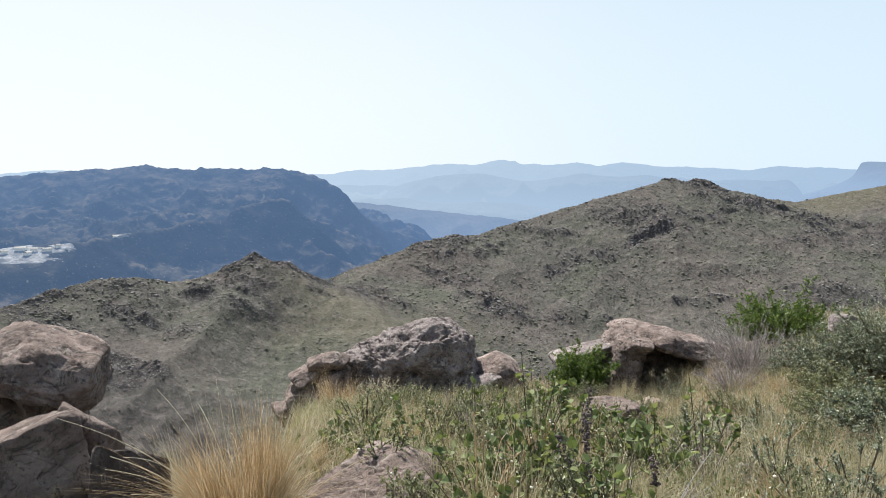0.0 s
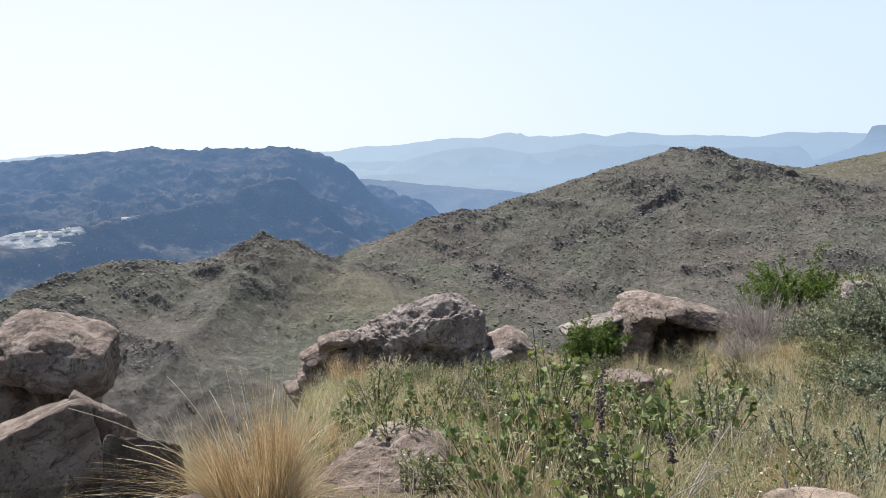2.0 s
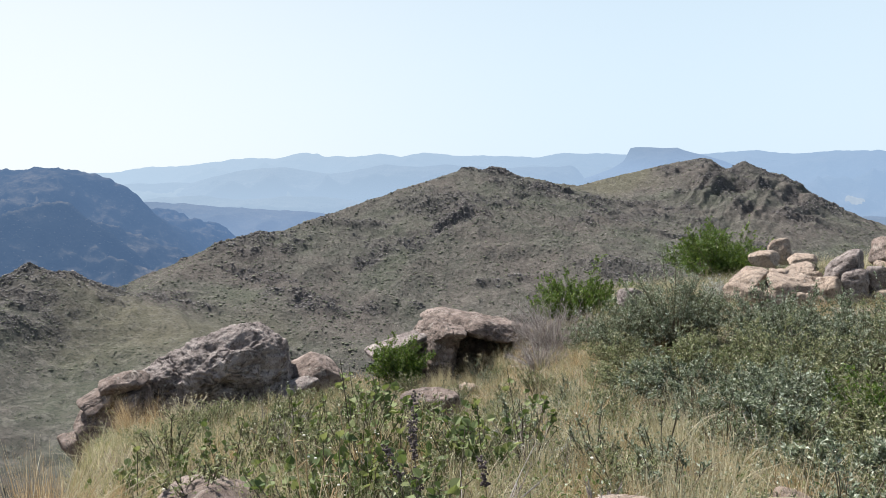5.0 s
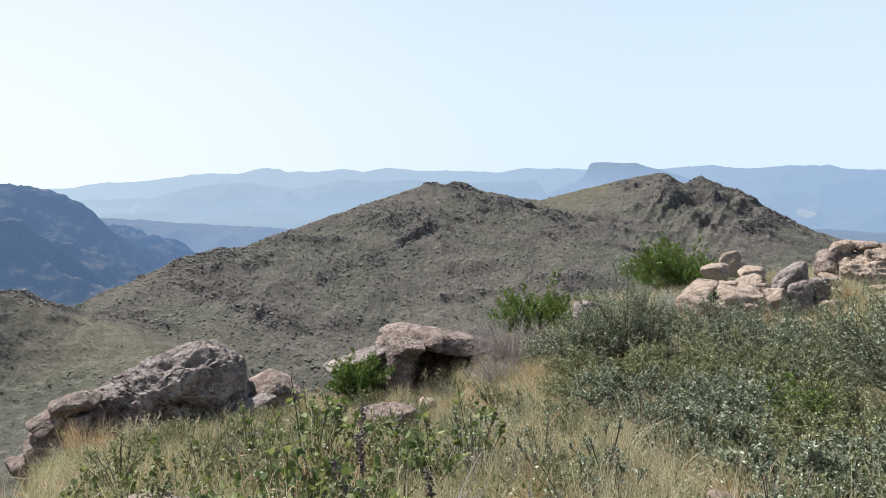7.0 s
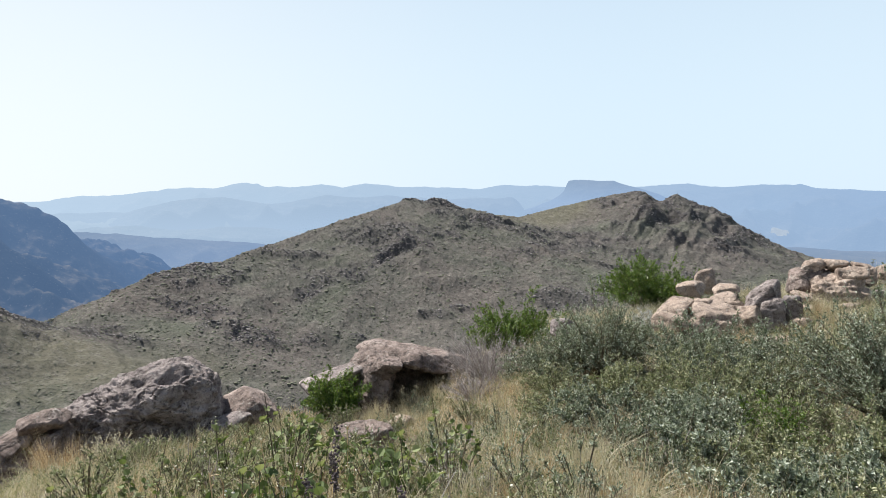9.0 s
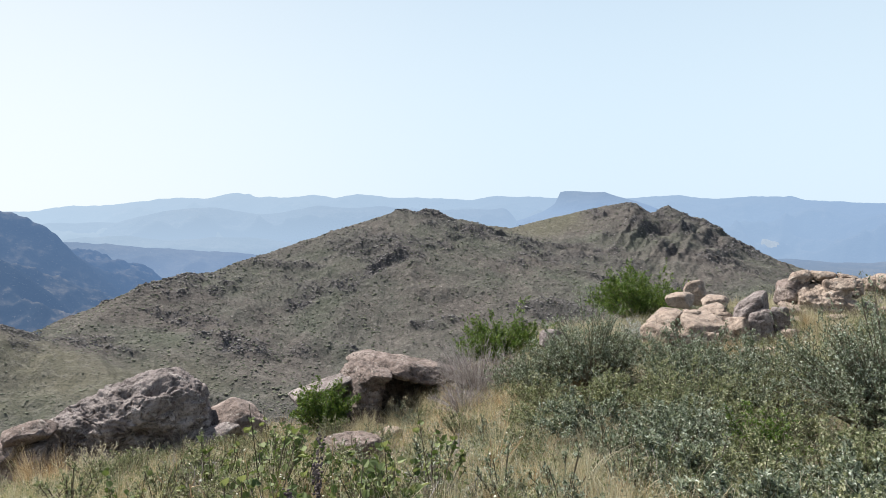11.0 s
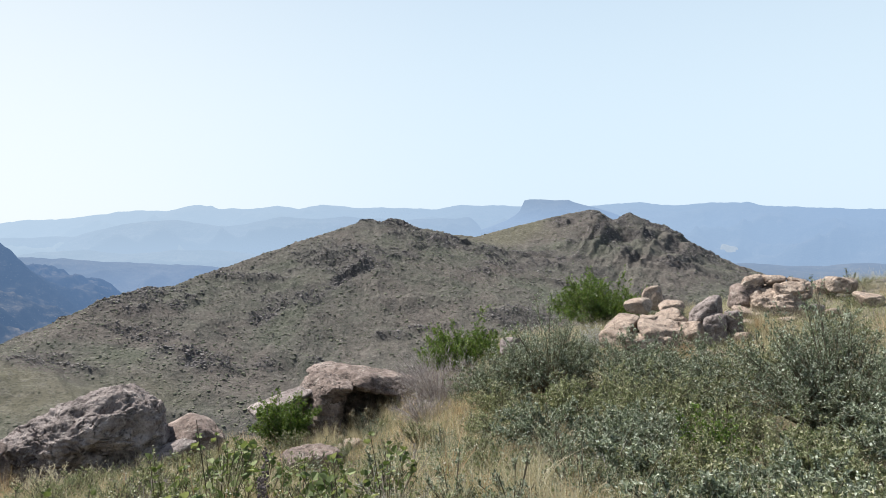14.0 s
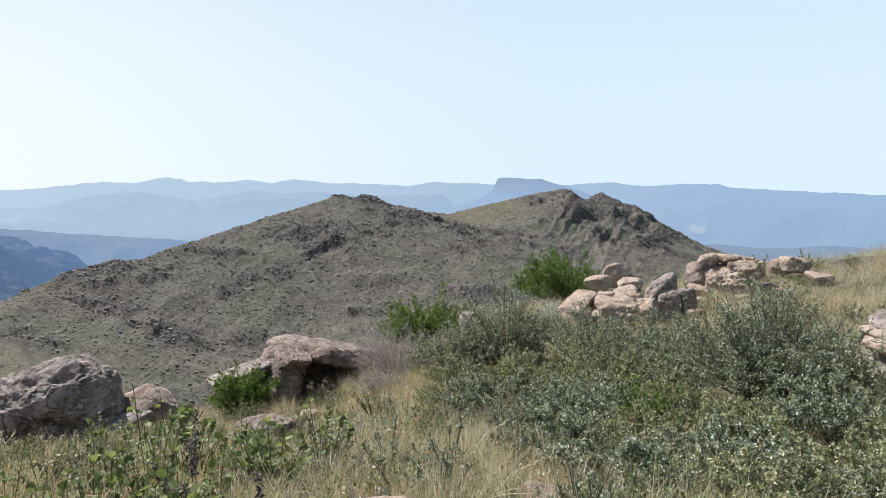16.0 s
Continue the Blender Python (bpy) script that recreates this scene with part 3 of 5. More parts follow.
def table_height(x, y):
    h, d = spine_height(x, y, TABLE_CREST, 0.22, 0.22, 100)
    return h + np.clip(d / 200, 0.05, 1) * (28 * ridged(x * 0.004, y * 0.004, 4, 91) - 14) + 3 * fbm(x * .02, y * .02, 3, 95)


def range_height(x, y):
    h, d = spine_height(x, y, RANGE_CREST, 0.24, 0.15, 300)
    return h + np.clip(d / 320, 0.03, 1) * (46 * ridged(x * 0.0026, y * 0.0026, 5, 101) - 46) + 3.5 * fbm(x * .009, y * .009, 4, 105) + 2.0 * fbm(x * .03, y * .03, 2, 107)


def layer_height(crest):
    def height(x, y):
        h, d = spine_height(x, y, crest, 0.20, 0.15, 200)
        return h + np.clip(d / 250, 0.04, 1) * (36 * ridged(x * 0.004, y * 0.004, 5, 121) - 30) + 3.0 * fbm(x * .012, y * .012, 4, 125)
    return height


def mesa_height(x, y):
    h, d = spine_height(x, y, MESA_CREST, 0.5, 0.22, 120)
    return h + np.clip(d / 200, 0.03, 1) * (30 * ridged(x * 0.004, y * 0.004, 4, 111) - 15)


ground = terrain_patch("ground", -180, 180, 1441, 0.04, 4950, 400, ground_height, [M_SOIL], log=True)
# beyond 330 m the plain's material glows with painted haze
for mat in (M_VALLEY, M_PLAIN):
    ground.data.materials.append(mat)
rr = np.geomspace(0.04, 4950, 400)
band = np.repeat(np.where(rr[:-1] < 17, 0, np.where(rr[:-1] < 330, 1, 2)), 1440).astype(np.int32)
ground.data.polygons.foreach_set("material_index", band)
tagged(ground, "stony hilltop ground falling away to a hazy plain", "ground", kind="structure")
tagged(terrain_patch("hill", -14, 56, 1000, 110, 620, 330, hill_height, [M_HILL], cover=hill_cover), "brown-olive rocky hill with twin summits and scattered scrub", "hill", kind="structure")
tagged(terrain_patch("foothill", -50, 2, 520, 95, 400, 190, knob_height, [M_HILL], cover=foot_cover), "low scrubby foothill with a rocky knob", "hill", kind="structure")
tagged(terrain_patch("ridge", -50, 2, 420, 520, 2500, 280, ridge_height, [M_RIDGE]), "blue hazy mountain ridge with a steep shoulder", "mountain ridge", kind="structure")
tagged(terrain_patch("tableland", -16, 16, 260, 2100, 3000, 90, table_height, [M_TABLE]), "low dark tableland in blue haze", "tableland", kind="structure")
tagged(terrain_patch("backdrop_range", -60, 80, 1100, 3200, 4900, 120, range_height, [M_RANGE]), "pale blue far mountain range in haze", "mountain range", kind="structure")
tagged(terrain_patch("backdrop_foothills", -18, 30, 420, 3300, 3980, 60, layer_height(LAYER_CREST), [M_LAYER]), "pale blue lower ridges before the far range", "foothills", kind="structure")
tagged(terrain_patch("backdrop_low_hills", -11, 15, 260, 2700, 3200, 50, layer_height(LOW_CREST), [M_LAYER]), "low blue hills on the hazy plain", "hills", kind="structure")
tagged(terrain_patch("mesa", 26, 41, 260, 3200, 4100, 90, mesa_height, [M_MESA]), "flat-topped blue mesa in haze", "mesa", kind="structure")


def on_ground(x, y):
    return float(ground_height(np.array([float(x)]), np.array([float(y)]))[0])


# ---------------------------------------------------------------- rocks
def hash3(i, j, k, s):
    return hash01(i + 57 * k, j + 131 * k, s)


def vnoise3(p, s=0):
    q = np.floor(p).astype(np.int64)
    f = p - q
    f = f * f * (3 - 2 * f)
    tot = 0.0
    for a_ in (0, 1):
        for b_ in (0, 1):
            for c_ in (0, 1):
                w = (f[:, 0] if a_ else 1 - f[:, 0]) * (f[:, 1] if b_ else 1 - f[:, 1]) * (f[:, 2] if c_ else 1 - f[:, 2])
                tot = tot + w * hash3(q[:, 0] + a_, q[:, 1] + b_, q[:, 2] + c_, s)
    return tot * 2 - 1


def fbm3(p, octaves, s):
    return sum(0.55 ** k * vnoise3(p * 2.03 ** k, s + k) for k in range(octaves))


ICO = {}


def ico(level):
    if level not in ICO:
        bm = bmesh.new()
        bmesh.ops.create_icosphere(bm, subdivisions=level, radius=1.0)
        bm.verts.index_update()
        v = np.array([tuple(q.co) for q in bm.verts])
        f = np.array([[q.index for q in t.verts] for t in bm.faces])
        bm.free()
        ICO[level] = (v, f)
    return ICO[level]


def unit_rows(v):
    return v / np.linalg.norm(v, axis=1)[:, None]


def rock_shape(size, seed, level=4, cuts=(), hollows=(), rough=0.09, sharp=40.0, freq=1.0, loose=0.9, knock=0.86):
    """A boulder: a ball cut by planes, worn at the edges and roughened. cuts: (nx, ny, nz, distance); hollows: (x, y, z, radius, depth) in unit space."""
    rng = np.random.default_rng(seed)
    d, f = ico(level)
    if len(cuts):
        c = np.array(cuts, dtype=float)
        n, k = c[:, :3], c[:, 3]
        more = rng.normal(size=(7, 3))
        n, k = np.concatenate([n, more, [[0, 0, -1]]]), np.concatenate([k, rng.uniform(loose, loose + 0.2, 7), [0.85]])
    else:
        n = np.concatenate([np.array([[1, 0, 0], [-1, 0, 0], [0, 1, 0], [0, -1, 0], [0, 0, 1], [0, 0, -1]]) + rng.normal(scale=0.22, size=(6, 3)), rng.normal(size=(6, 3))])
        k = np.concatenate([rng.uniform(0.62, 0.85, 6), rng.uniform(0.74, 0.98, 6)])
    n = n / np.linalg.norm(n, axis=1)[:, None]
    t = np.maximum(d @ n.T, 0) / k
    r = (np.sum(t ** sharp, axis=1) + 0.62 ** sharp) ** (-1 / sharp)
    # corners and edges knocked off
    dirs = unit_rows(rng.normal(size=(34, 3)))
    far = np.max((d * r[:, None]) @ dirs.T, axis=0) * rng.uniform(knock, 0.4 + 0.6 * knock, 34)
    t = np.maximum(d @ np.concatenate([n, dirs]).T, 0) / np.concatenate([k, far])
    r = (np.sum(t ** sharp, axis=1) + 0.62 ** sharp) ** (-1 / sharp)
    v = d * r[:, None]
    for hx, hy, hz, hr, hd in hollows:
        q = np.array([hx, hy, hz])
        w = np.exp(-np.sum((v - q) ** 2, axis=1) / (hr * hr))
        v = v - d * (w * hd)[:, None]
    s = np.array(size) / 2
    v = v * s
    m = min(size)
    base = v / m * freq * np.array([1, 1, 1.7])
    crease = np.abs(fbm3(base * 2.1 + 5.1, 3, seed + 9))
    step = 3.2 * fbm3(base * 1.5 + 1.3, 3, seed + 21)
    low = np.floor(step)
    frac = np.clip((step - low - 0.36) / 0.28, 0, 1)
    terrace = (low + frac * frac * (3 - 2 * frac)) / 3.2
    step = 3.0 * fbm3(base * 3.6 + 7.7, 2, seed + 31)
    low = np.floor(step)
    frac = np.clip((step - low - 0.38) / 0.24, 0, 1)
    chips = (low + frac * frac * (3 - 2 * frac)) / 3.0
    disp = 0.20 * fbm3(base * 1.3, 2, seed) + 0.50 * terrace + 0.36 * chips - 0.8 * np.exp(-(crease / 0.03) ** 2) + 0.24 * fbm3(base * 9, 4, seed + 17)
    nrm = v / (s * s)
    nrm /= np.linalg.norm(nrm, axis=1)[:, None]
    return v + nrm * (rough * m * disp)[:, None], f


def rock(name, label, category, at, size, seed, mat, turn=0.0, level=4, sink=0.12, lean=(0, 0), z=None, group="", **shape):
    v, f = rock_shape(size, seed, level, **shape)
    ob = new(name, raw_mesh(name, v, f, mat))
    zz = on_ground(*at) + size[2] * (0.5 - sink) if z is None else z
    ob.matrix_world = pose(at[0], at[1], zz, lean[0], lean[1], turn)
    return tagged(ob, label, category, group)


def rock_pile(name, label, at, chunks, mat, level=5, rough=0.06, sharp=45.0):
    """One rock split by joints into blocks. chunks: offset x, y, z, size x, y, z, turn, lean, seed."""
    thing = tagged(new(name), label, "boulder")
    thing.location = at
    for dx, dy, dz, sx, sy, sz, turn, lean, seed in chunks:
        v, f = rock_shape((sx, sy, sz), seed, level, rough=rough, sharp=sharp, freq=1.3)
        block = part("block", raw_mesh("block", v, f, mat), thing)
        block.matrix_local = pose(dx, dy, dz, 0, lean, turn)
    return thing


# two blocks stacked beside the tussock, and the low ones at their foot
rock_pile("boulder", "brown-grey weathered boulder split by an upright joint", (-2.9, 4.5, -0.06), [
    (-0.62, 0.05, -0.18, 1.62, 1.5, 1.80, 26, 0, 611), (0.27, 0.12, 0.33, 1.0, 1.25, 0.58, 24, 9, 612), (-0.22, 0.75, -0.25, 0.9, 0.8, 0.9, 30, 0, 613)], M_ROCK_BROWN, 6, 0.06, 38.0)
rock("boulder", "reddish-brown squared block with a pale flat top", "boulder", (-2.55, 3.44), (2.2, 1.3, 1.65), 31, M_ROCK_BROWN, 40, 6, z=-0.37, rough=0.03, freq=1.6, knock=0.985, loose=1.25, lean=(0, -15), sharp=110,
     cuts=[(0, .22, 1, .57), (.02, -1, -.03, .61), (1, .04, -.06, .60), (-1, 0, 0, .9), (0, 1, 0, .7)])
rock("boulder", "low dark brown block at the foot of the stack", "boulder", (-1.60, 3.44), (0.58, 0.40, 0.95), 41, M_ROCK_DARK, 10, 5, z=-0.20, rough=0.02, loose=1.3, sharp=90, lean=(0, 7), knock=0.96,
     cuts=[(0.05, .6, 1, .42), (0, -1, -.30, .50), (1, 0, 0, .62), (-1, 0, 0, .66)])
rock("boulder", "reddish layered rock wedged behind the low block", "boulder", (-2.02, 3.78), (0.46, 0.42, 0.95), 43, M_ROCK_BROWN, 8, 5, z=-0.12, rough=0.06, lean=(0, 8), knock=0.92, sharp=60,
     cuts=[(.25, .3, 1, .72), (0, -1, -.22, .6), (1, 0, .1, .7), (-1, 0, 0, .8)])
rock("boulder", "brown boulder standing behind the stack", "boulder", (-3.9, 4.9), (1.4, 1.2, 1.1), 47, M_ROCK_BROWN, 50, 4, rough=0.05)

# the long grey boulder on the brow, its broken end and its neighbour
rock("boulder", "long pinkish-grey pitted boulder with a pale sloping back", "boulder", (-0.62, 12.1), (2.72, 2.0, 2.0), 23, M_ROCK_GREY, 0, 7, z=-1.97, rough=0.055, freq=2.2, loose=1.3, sharp=70,
     cuts=[(-.5, .25, .83, .74), (-.42, -.50, .76, .68), (-.1, .05, .99, .88), (.75, -.1, .66, 1.06), (1, -.05, .1, .90), (.1, -1, -.28, .58), (.3, -.85, .35, .76), (0, 1, .3, .8), (-1, -.2, .1, .86), (-.6, -.8, .05, .80)],
     hollows=[(.17, -.62, .18, .10, .42), (.40, -.60, -.05, .22, .26), (-.10, -.62, -.25, .30, .24), (.62, -.5, .30, .09, .16), (.30, -.35, .72, .10, .16), (-.02, -.30, .74, .13, .14), (.55, -.3, .72, .08, .14),
              (.70, -.45, .05, .08, .14), (.48, -.55, .45, .07, .12), (-.45, -.5, .35, .10, .08), (.80, -.2, .55, .09, .16), (.12, -.28, .84, .07, .10)])
rock_pile("boulder", "dark jointed rock at the end of the long boulder", (-2.22, 11.45, -2.0), [
    (0.20, 0.10, 0.38, 0.80, 0.7, 0.34, 8, -14, 271), (-0.10, 0.0, 0.18, 0.62, 0.6, 0.30, 20, -20, 272), (0.32, 0.0, 0.10, 0.55, 0.6, 0.34, -6, -8, 273), (-0.18, -0.05, -0.12, 0.66, 0.7, 0.44, 14, -24, 274),
    (0.24, 0.0, -0.25, 0.70, 0.75, 0.55, 4, -5, 275), (-0.30, 0.0, -0.50, 0.75, 0.8, 0.70, 24, -16, 276), (0.15, 0.1, -0.70, 1.0, 0.9, 0.70, 0, 0, 277), (0.25, 0.35, 0.0, 1.0, 0.7, 0.95, 10, -8, 278)], M_ROCK_BROWN, 5, 0.07)
rock("rock", "small grey rock lying beside the long boulder", "rock", (1.02, 12.35), (1.12, 0.9, 0.95), 33, M_ROCK_BROWN, 6, 5, z=-2.17, rough=0.05, freq=1.4, loose=1.15, sharp=45,
     cuts=[(-.55, -.15, .84, .66), (.55, -.1, .84, .74), (0, -1, .1, .72), (1, 0, .1, .86), (-1, 0, 0, .9)])
rock("rock", "flat grey stone tucked under the long boulder", "rock", (0.62, 11.6), (1.0, 0.55, 0.30), 35, M_ROCK_GREY, 18, 5, z=-2.02, lean=(0, -16), rough=0.06)

# the overhanging block and the thin slab leaning on it
rock_pile("boulder", "pinkish-brown overhanging boulder with a dark hollow beneath", (4.24, 13.4, -2.08), [
    (0.14, 0.0, 0.37, 2.10, 2.2, 0.48, 4, 14, 521), (-0.74, -0.20, 0.40, 0.80, 1.9, 0.66, -3, 7, 522), (-0.84, -0.22, -0.25, 0.98, 1.9, 1.50, -2, 4, 523), (0.25, 0.75, -0.30, 2.3, 0.9, 1.3, 0, 4, 524),
    (1.02, 0.25, -0.20, 0.70, 1.3, 1.0, 6, 8, 525)], M_ROCK_BROWN, 6, 0.085, 40.0)
rock("slab", "thin pale slab leaning against the overhanging boulder", "rock slab", (2.66, 13.1), (1.42, 0.7, 0.2), 57, M_ROCK_GREY, 6, 5, z=-1.84, lean=(4, -15), rough=0.07,
     cuts=[(0, 0, 1, .62), (0, 0, -1, .62), (1, 0, 0, .85), (-1, 0, 0, .85), (0, -1, 0, .8)])

rock("rock", "low brown rock that props the leaning slab", "rock", (2.85, 13.3), (0.9, 0.6, 1.1), 58, M_ROCK_BROWN, 10, 5, z=-2.36, rough=0.06)

# low stones in the herbs
rock("stone", "broad low pinkish stone half buried in herbs", "stone", (-0.36, 3.70), (1.1, 0.95, 0.72), 61, M_ROCK_BROWN, 24, 6, z=-0.36, rough=0.055, freq=1.5, lean=(4, -6),
     cuts=[(-.1, .1, 1, .74), (0, -1, -.1, .70), (1, -.3, .3, .8), (-1, -.1, .2, .85)])
rock("stone", "flat pale stone with a dark undercut edge", "stone", (2.28, 9.2), (0.92, 0.75, 0.95), 63, M_ROCK_BROWN, -6, 5, z=-1.80, rough=0.045,
     cuts=[(0, 0, 1, .6), (0, -1, 0, .7), (1, 0, 0, .8), (-1, 0, 0, .85)], lean=(4, -3))
rock("stone", "pale pink rounded stone among the weeds", "stone", (1.47, 2.80), (0.42, 0.30, 0.30), 65, M_ROCK_PINK, 12, 5, sink=0.18, rough=0.05, cuts=[(0, 0, 1, .7)])
rock("stone", "pale flat stone flush with the soil", "stone", (1.20, 2.66), (0.30, 0.26, 0.12), 66, M_ROCK_PINK, -20, 4, sink=0.35, rough=0.05)
rock("stone", "pale grey stone among low silver herbs", "stone", (2.44, 2.80), (0.36, 0.3, 0.30), 67, M_ROCK_PINK, 12, 5, sink=0.42, rough=0.05)
rock("stone", "reddish layered ledge under the dry tussock", "stone", (-1.27, 2.92), (0.62, 0.46, 0.52), 68, M_ROCK_BROWN, 14, 5, z=-0.14, rough=0.07, lean=(0, -10), cuts=[(0, -.1, 1, .72), (0, -1, 0, .72), (1, 0, 0, .85), (-1, 0, 0, .85)])
rock("stone", "pinkish stone below the overhanging boulder", "stone", (3.35, 11.0), (0.7, 0.5, 0.32), 69, M_ROCK_PINK, 40, 4, sink=0.3, rough=0.06)
rock("rock", "pale rock behind the silver shrub", "rock", (6.87, 11.75), (0.62, 0.5, 0.5), 71, M_ROCK_GREY, 10, 5, z=-1.05, rough=0.07)
rock("rock", "pale rock low behind the silver shrub", "rock", (6.5, 11.2), (0.6, 0.5, 0.4), 72, M_ROCK_PINK, 50, 4, sink=0.2, rough=0.07)

# the pink outcrop on the crest, x, y, z, width, height: rounded blocks, then the stacked stones behind
OUTCROP = [
    (9.35, 11.62, -0.84, 0.84, 0.31), (9.16, 11.39, -1.08, 0.97, 0.48), (9.04, 11.23, -1.35, 0.89, 0.36), (9.97, 11.5, -0.85, 0.60, 0.43), (9.91, 11.02, -1.1, 0.91, 0.81), (10.28, 10.54, -0.97, 0.52, 0.58),
    (10.38, 10.72, -0.8, 0.48, 0.19), (10.85, 10.82, -0.68, 0.87, 0.80), (10.75, 10.48, -0.9, 0.55, 0.89), (11.04, 10.33, -0.9, 0.39, 0.93), (13.23, 15.16, -0.9, 0.69, 0.74), (11.92, 14.31, -0.91, 0.84, 0.33),
    (11.9, 12.99, -0.8, 0.69, 0.31), (10.01, 9.38, -1.22, 0.68, 0.42), (10.58, 11.62, -0.8, 0.71, 0.32), (9.89, 9.21, -1.47, 0.48, 0.27), (10.61, 11.32, -0.84, 0.46, 0.28)]
CREST_STONES = [
    (12.64, 11.24, -0.09, 0.54, 0.28), (12.97, 11.02, -0.05, 0.65, 0.22), (13.16, 10.62, -0.05, 0.40, 0.13), (12.98, 10.53, -0.2, 0.66, 0.34), (12.73, 11.44, -0.42, 1.12, 0.63), (13.11, 11.0, -0.26, 0.61, 0.31),
    (12.93, 10.6, -0.51, 0.64, 0.73), (12.57, 10.87, -0.67, 0.83, 0.51), (12.61, 10.51, -0.79, 0.60, 0.49), (12.89, 10.33, -0.72, 0.53, 0.55), (12.07, 10.98, -0.79, 0.58, 0.43), (13.6, 10.72, -0.33, 0.41, 0.41),
    (11.87, 10.61, -0.92, 0.57, 0.28), (17.03, 12.43, -0.56, 0.95, 0.48), (16.8, 12.7, -0.62, 0.60, 0.36), (15.9, 10.77, -0.70, 0.62, 0.30)]
for k, (x, y, z, w, h) in enumerate(OUTCROP):
    dark = k in (7, 8, 9)
    rock("rock", "grey-brown upright rock in the crest outcrop" if dark else "warm pink rounded rock in the crest outcrop", "rock", (x, y), (w * 1.16, w * 1.0, h * 1.24), 80 + k,
         M_ROCK_GREY if dark else M_ROCK_PINK, 40 + (37 * k) % 30 - 15, 5, z=z, rough=0.06, sharp=(60, 40)[k % 2], group="crest outcrop rocks", lean=((k * 13) % 13 - 6, (k * 17) % 25 - 16))
for k, (x, y, z, w, h) in enumerate(CREST_STONES):
    rock("rock", "pinkish stacked stone on the hill crest", "rock", (x, y), (w * 1.18, w * 0.95, h * 1.22), 110 + k, M_ROCK_BROWN if k == 4 else M_ROCK_PINK, 45 + (31 * k) % 40 - 20, 5, z=z,
         rough=0.06, sharp=50, group="crest outcrop rocks", lean=((k * 11) % 13 - 6, (k * 19) % 21 - 10))
rock("rock", "low weathered bedrock under the crest outcrop", "rock", (10.3, 11.3), (3.0, 1.5, 1.15), 141, M_ROCK_PINK, 44, 6, z=-1.36, rough=0.08, freq=2.0, group="crest outcrop rocks")
rock("rock", "low weathered bedrock under the crest outcrop", "rock", (12.9, 11.1), (2.1, 1.5, 1.5), 142, M_ROCK_PINK, 44, 6, z=-0.85, rough=0.08, freq=2.0, group="crest outcrop rocks")
# pale bedded slabs at the shrub's far edge: x, y, z, length
for k, (x, y, z, w) in enumerate([(10.05, 5.65, -0.24, 0.8), (9.98, 5.55, -0.40, 1.0), (9.78, 5.35, -0.52, 0.9), (9.85, 5.50, -0.68, 1.2), (9.72, 5.30, -0.86, 1.1), (9.66, 5.15, -1.02, 1.0), (10.3, 5.6, -0.12, 0.6), (10.2, 5.2, -0.3, 0.7)]):
    rock("rock", "pale pink bedded slab at the shrub's edge", "rock", (x + 0.25, y - 0.12), (w, w * 0.8, 0.24 + 0.05 * (k * 3 % 4)), 130 + k, M_ROCK_PINK if k % 3 else M_ROCK_GREY, 50 + (31 * k) % 40, 5, z=z - 0.14, rough=0.10, sharp=40, lean=((k * 7) % 17 - 8, (k * 5) % 23 - 11),
         cuts=[(0, 0, 1, .7), (0, 0, -1, .7), (0, -1, 0, .75), (-1, 0, 0, .75), (-.7, -.7, 0, .85)])

rub = np.random.default_rng(77)
for k in range(34):
    x, y = (rub.normal(9.9, 0.9), rub.normal(10.9, 0.8)) if k % 2 else (rub.normal(12.6, 0.9), rub.normal(10.9, 0.9))
    w = rub.uniform(0.16, 0.42)
    rock("rock", "small pink stone lying in the crest outcrop", "rock", (x, y), (w * 1.2, w, w * 0.7), 150 + k, M_ROCK_PINK if k % 4 else M_ROCK_GREY, rub.uniform(0, 180), 3,
         sink=0.15, rough=0.06, group="crest outcrop rocks")


# ---------------------------------------------------------------- plants
def unit(v):
    return v / np.maximum(np.linalg.norm(v, axis=-1, keepdims=True), 1e-9)


def arcs(root, way, length, bend, segs):
    """Points (n, segs + 1, 3) along bending stalks."""
    t = np.linspace(0, 1, segs + 1)[None, :, None]
    L = length[:, None, None]
    return root[:, None, :] + way[:, None, :] * L * t + bend[:, None, :] * L * t * t


def ribbons(pts, width, rng):
    n, k, _ = pts.shape
    way = unit(pts[:, -1] - pts[:, 0])
    side = unit(np.cross(way, rng.normal(size=(n, 3))))
    taper = np.linspace(1, 0.12, k)[None, :, None] * width[:, None, None] * 0.5
    off = side[:, None, :] * taper
    v = np.stack([pts - off, pts + off], 2).reshape(-1, 3)
    b = (np.arange(n) * 2 * k)[:, None] + (np.arange(k - 1) * 2)[None, :]
    f = np.stack([b, b + 1, b + 3, b + 2], -1).reshape(-1, 4)
    return v, f


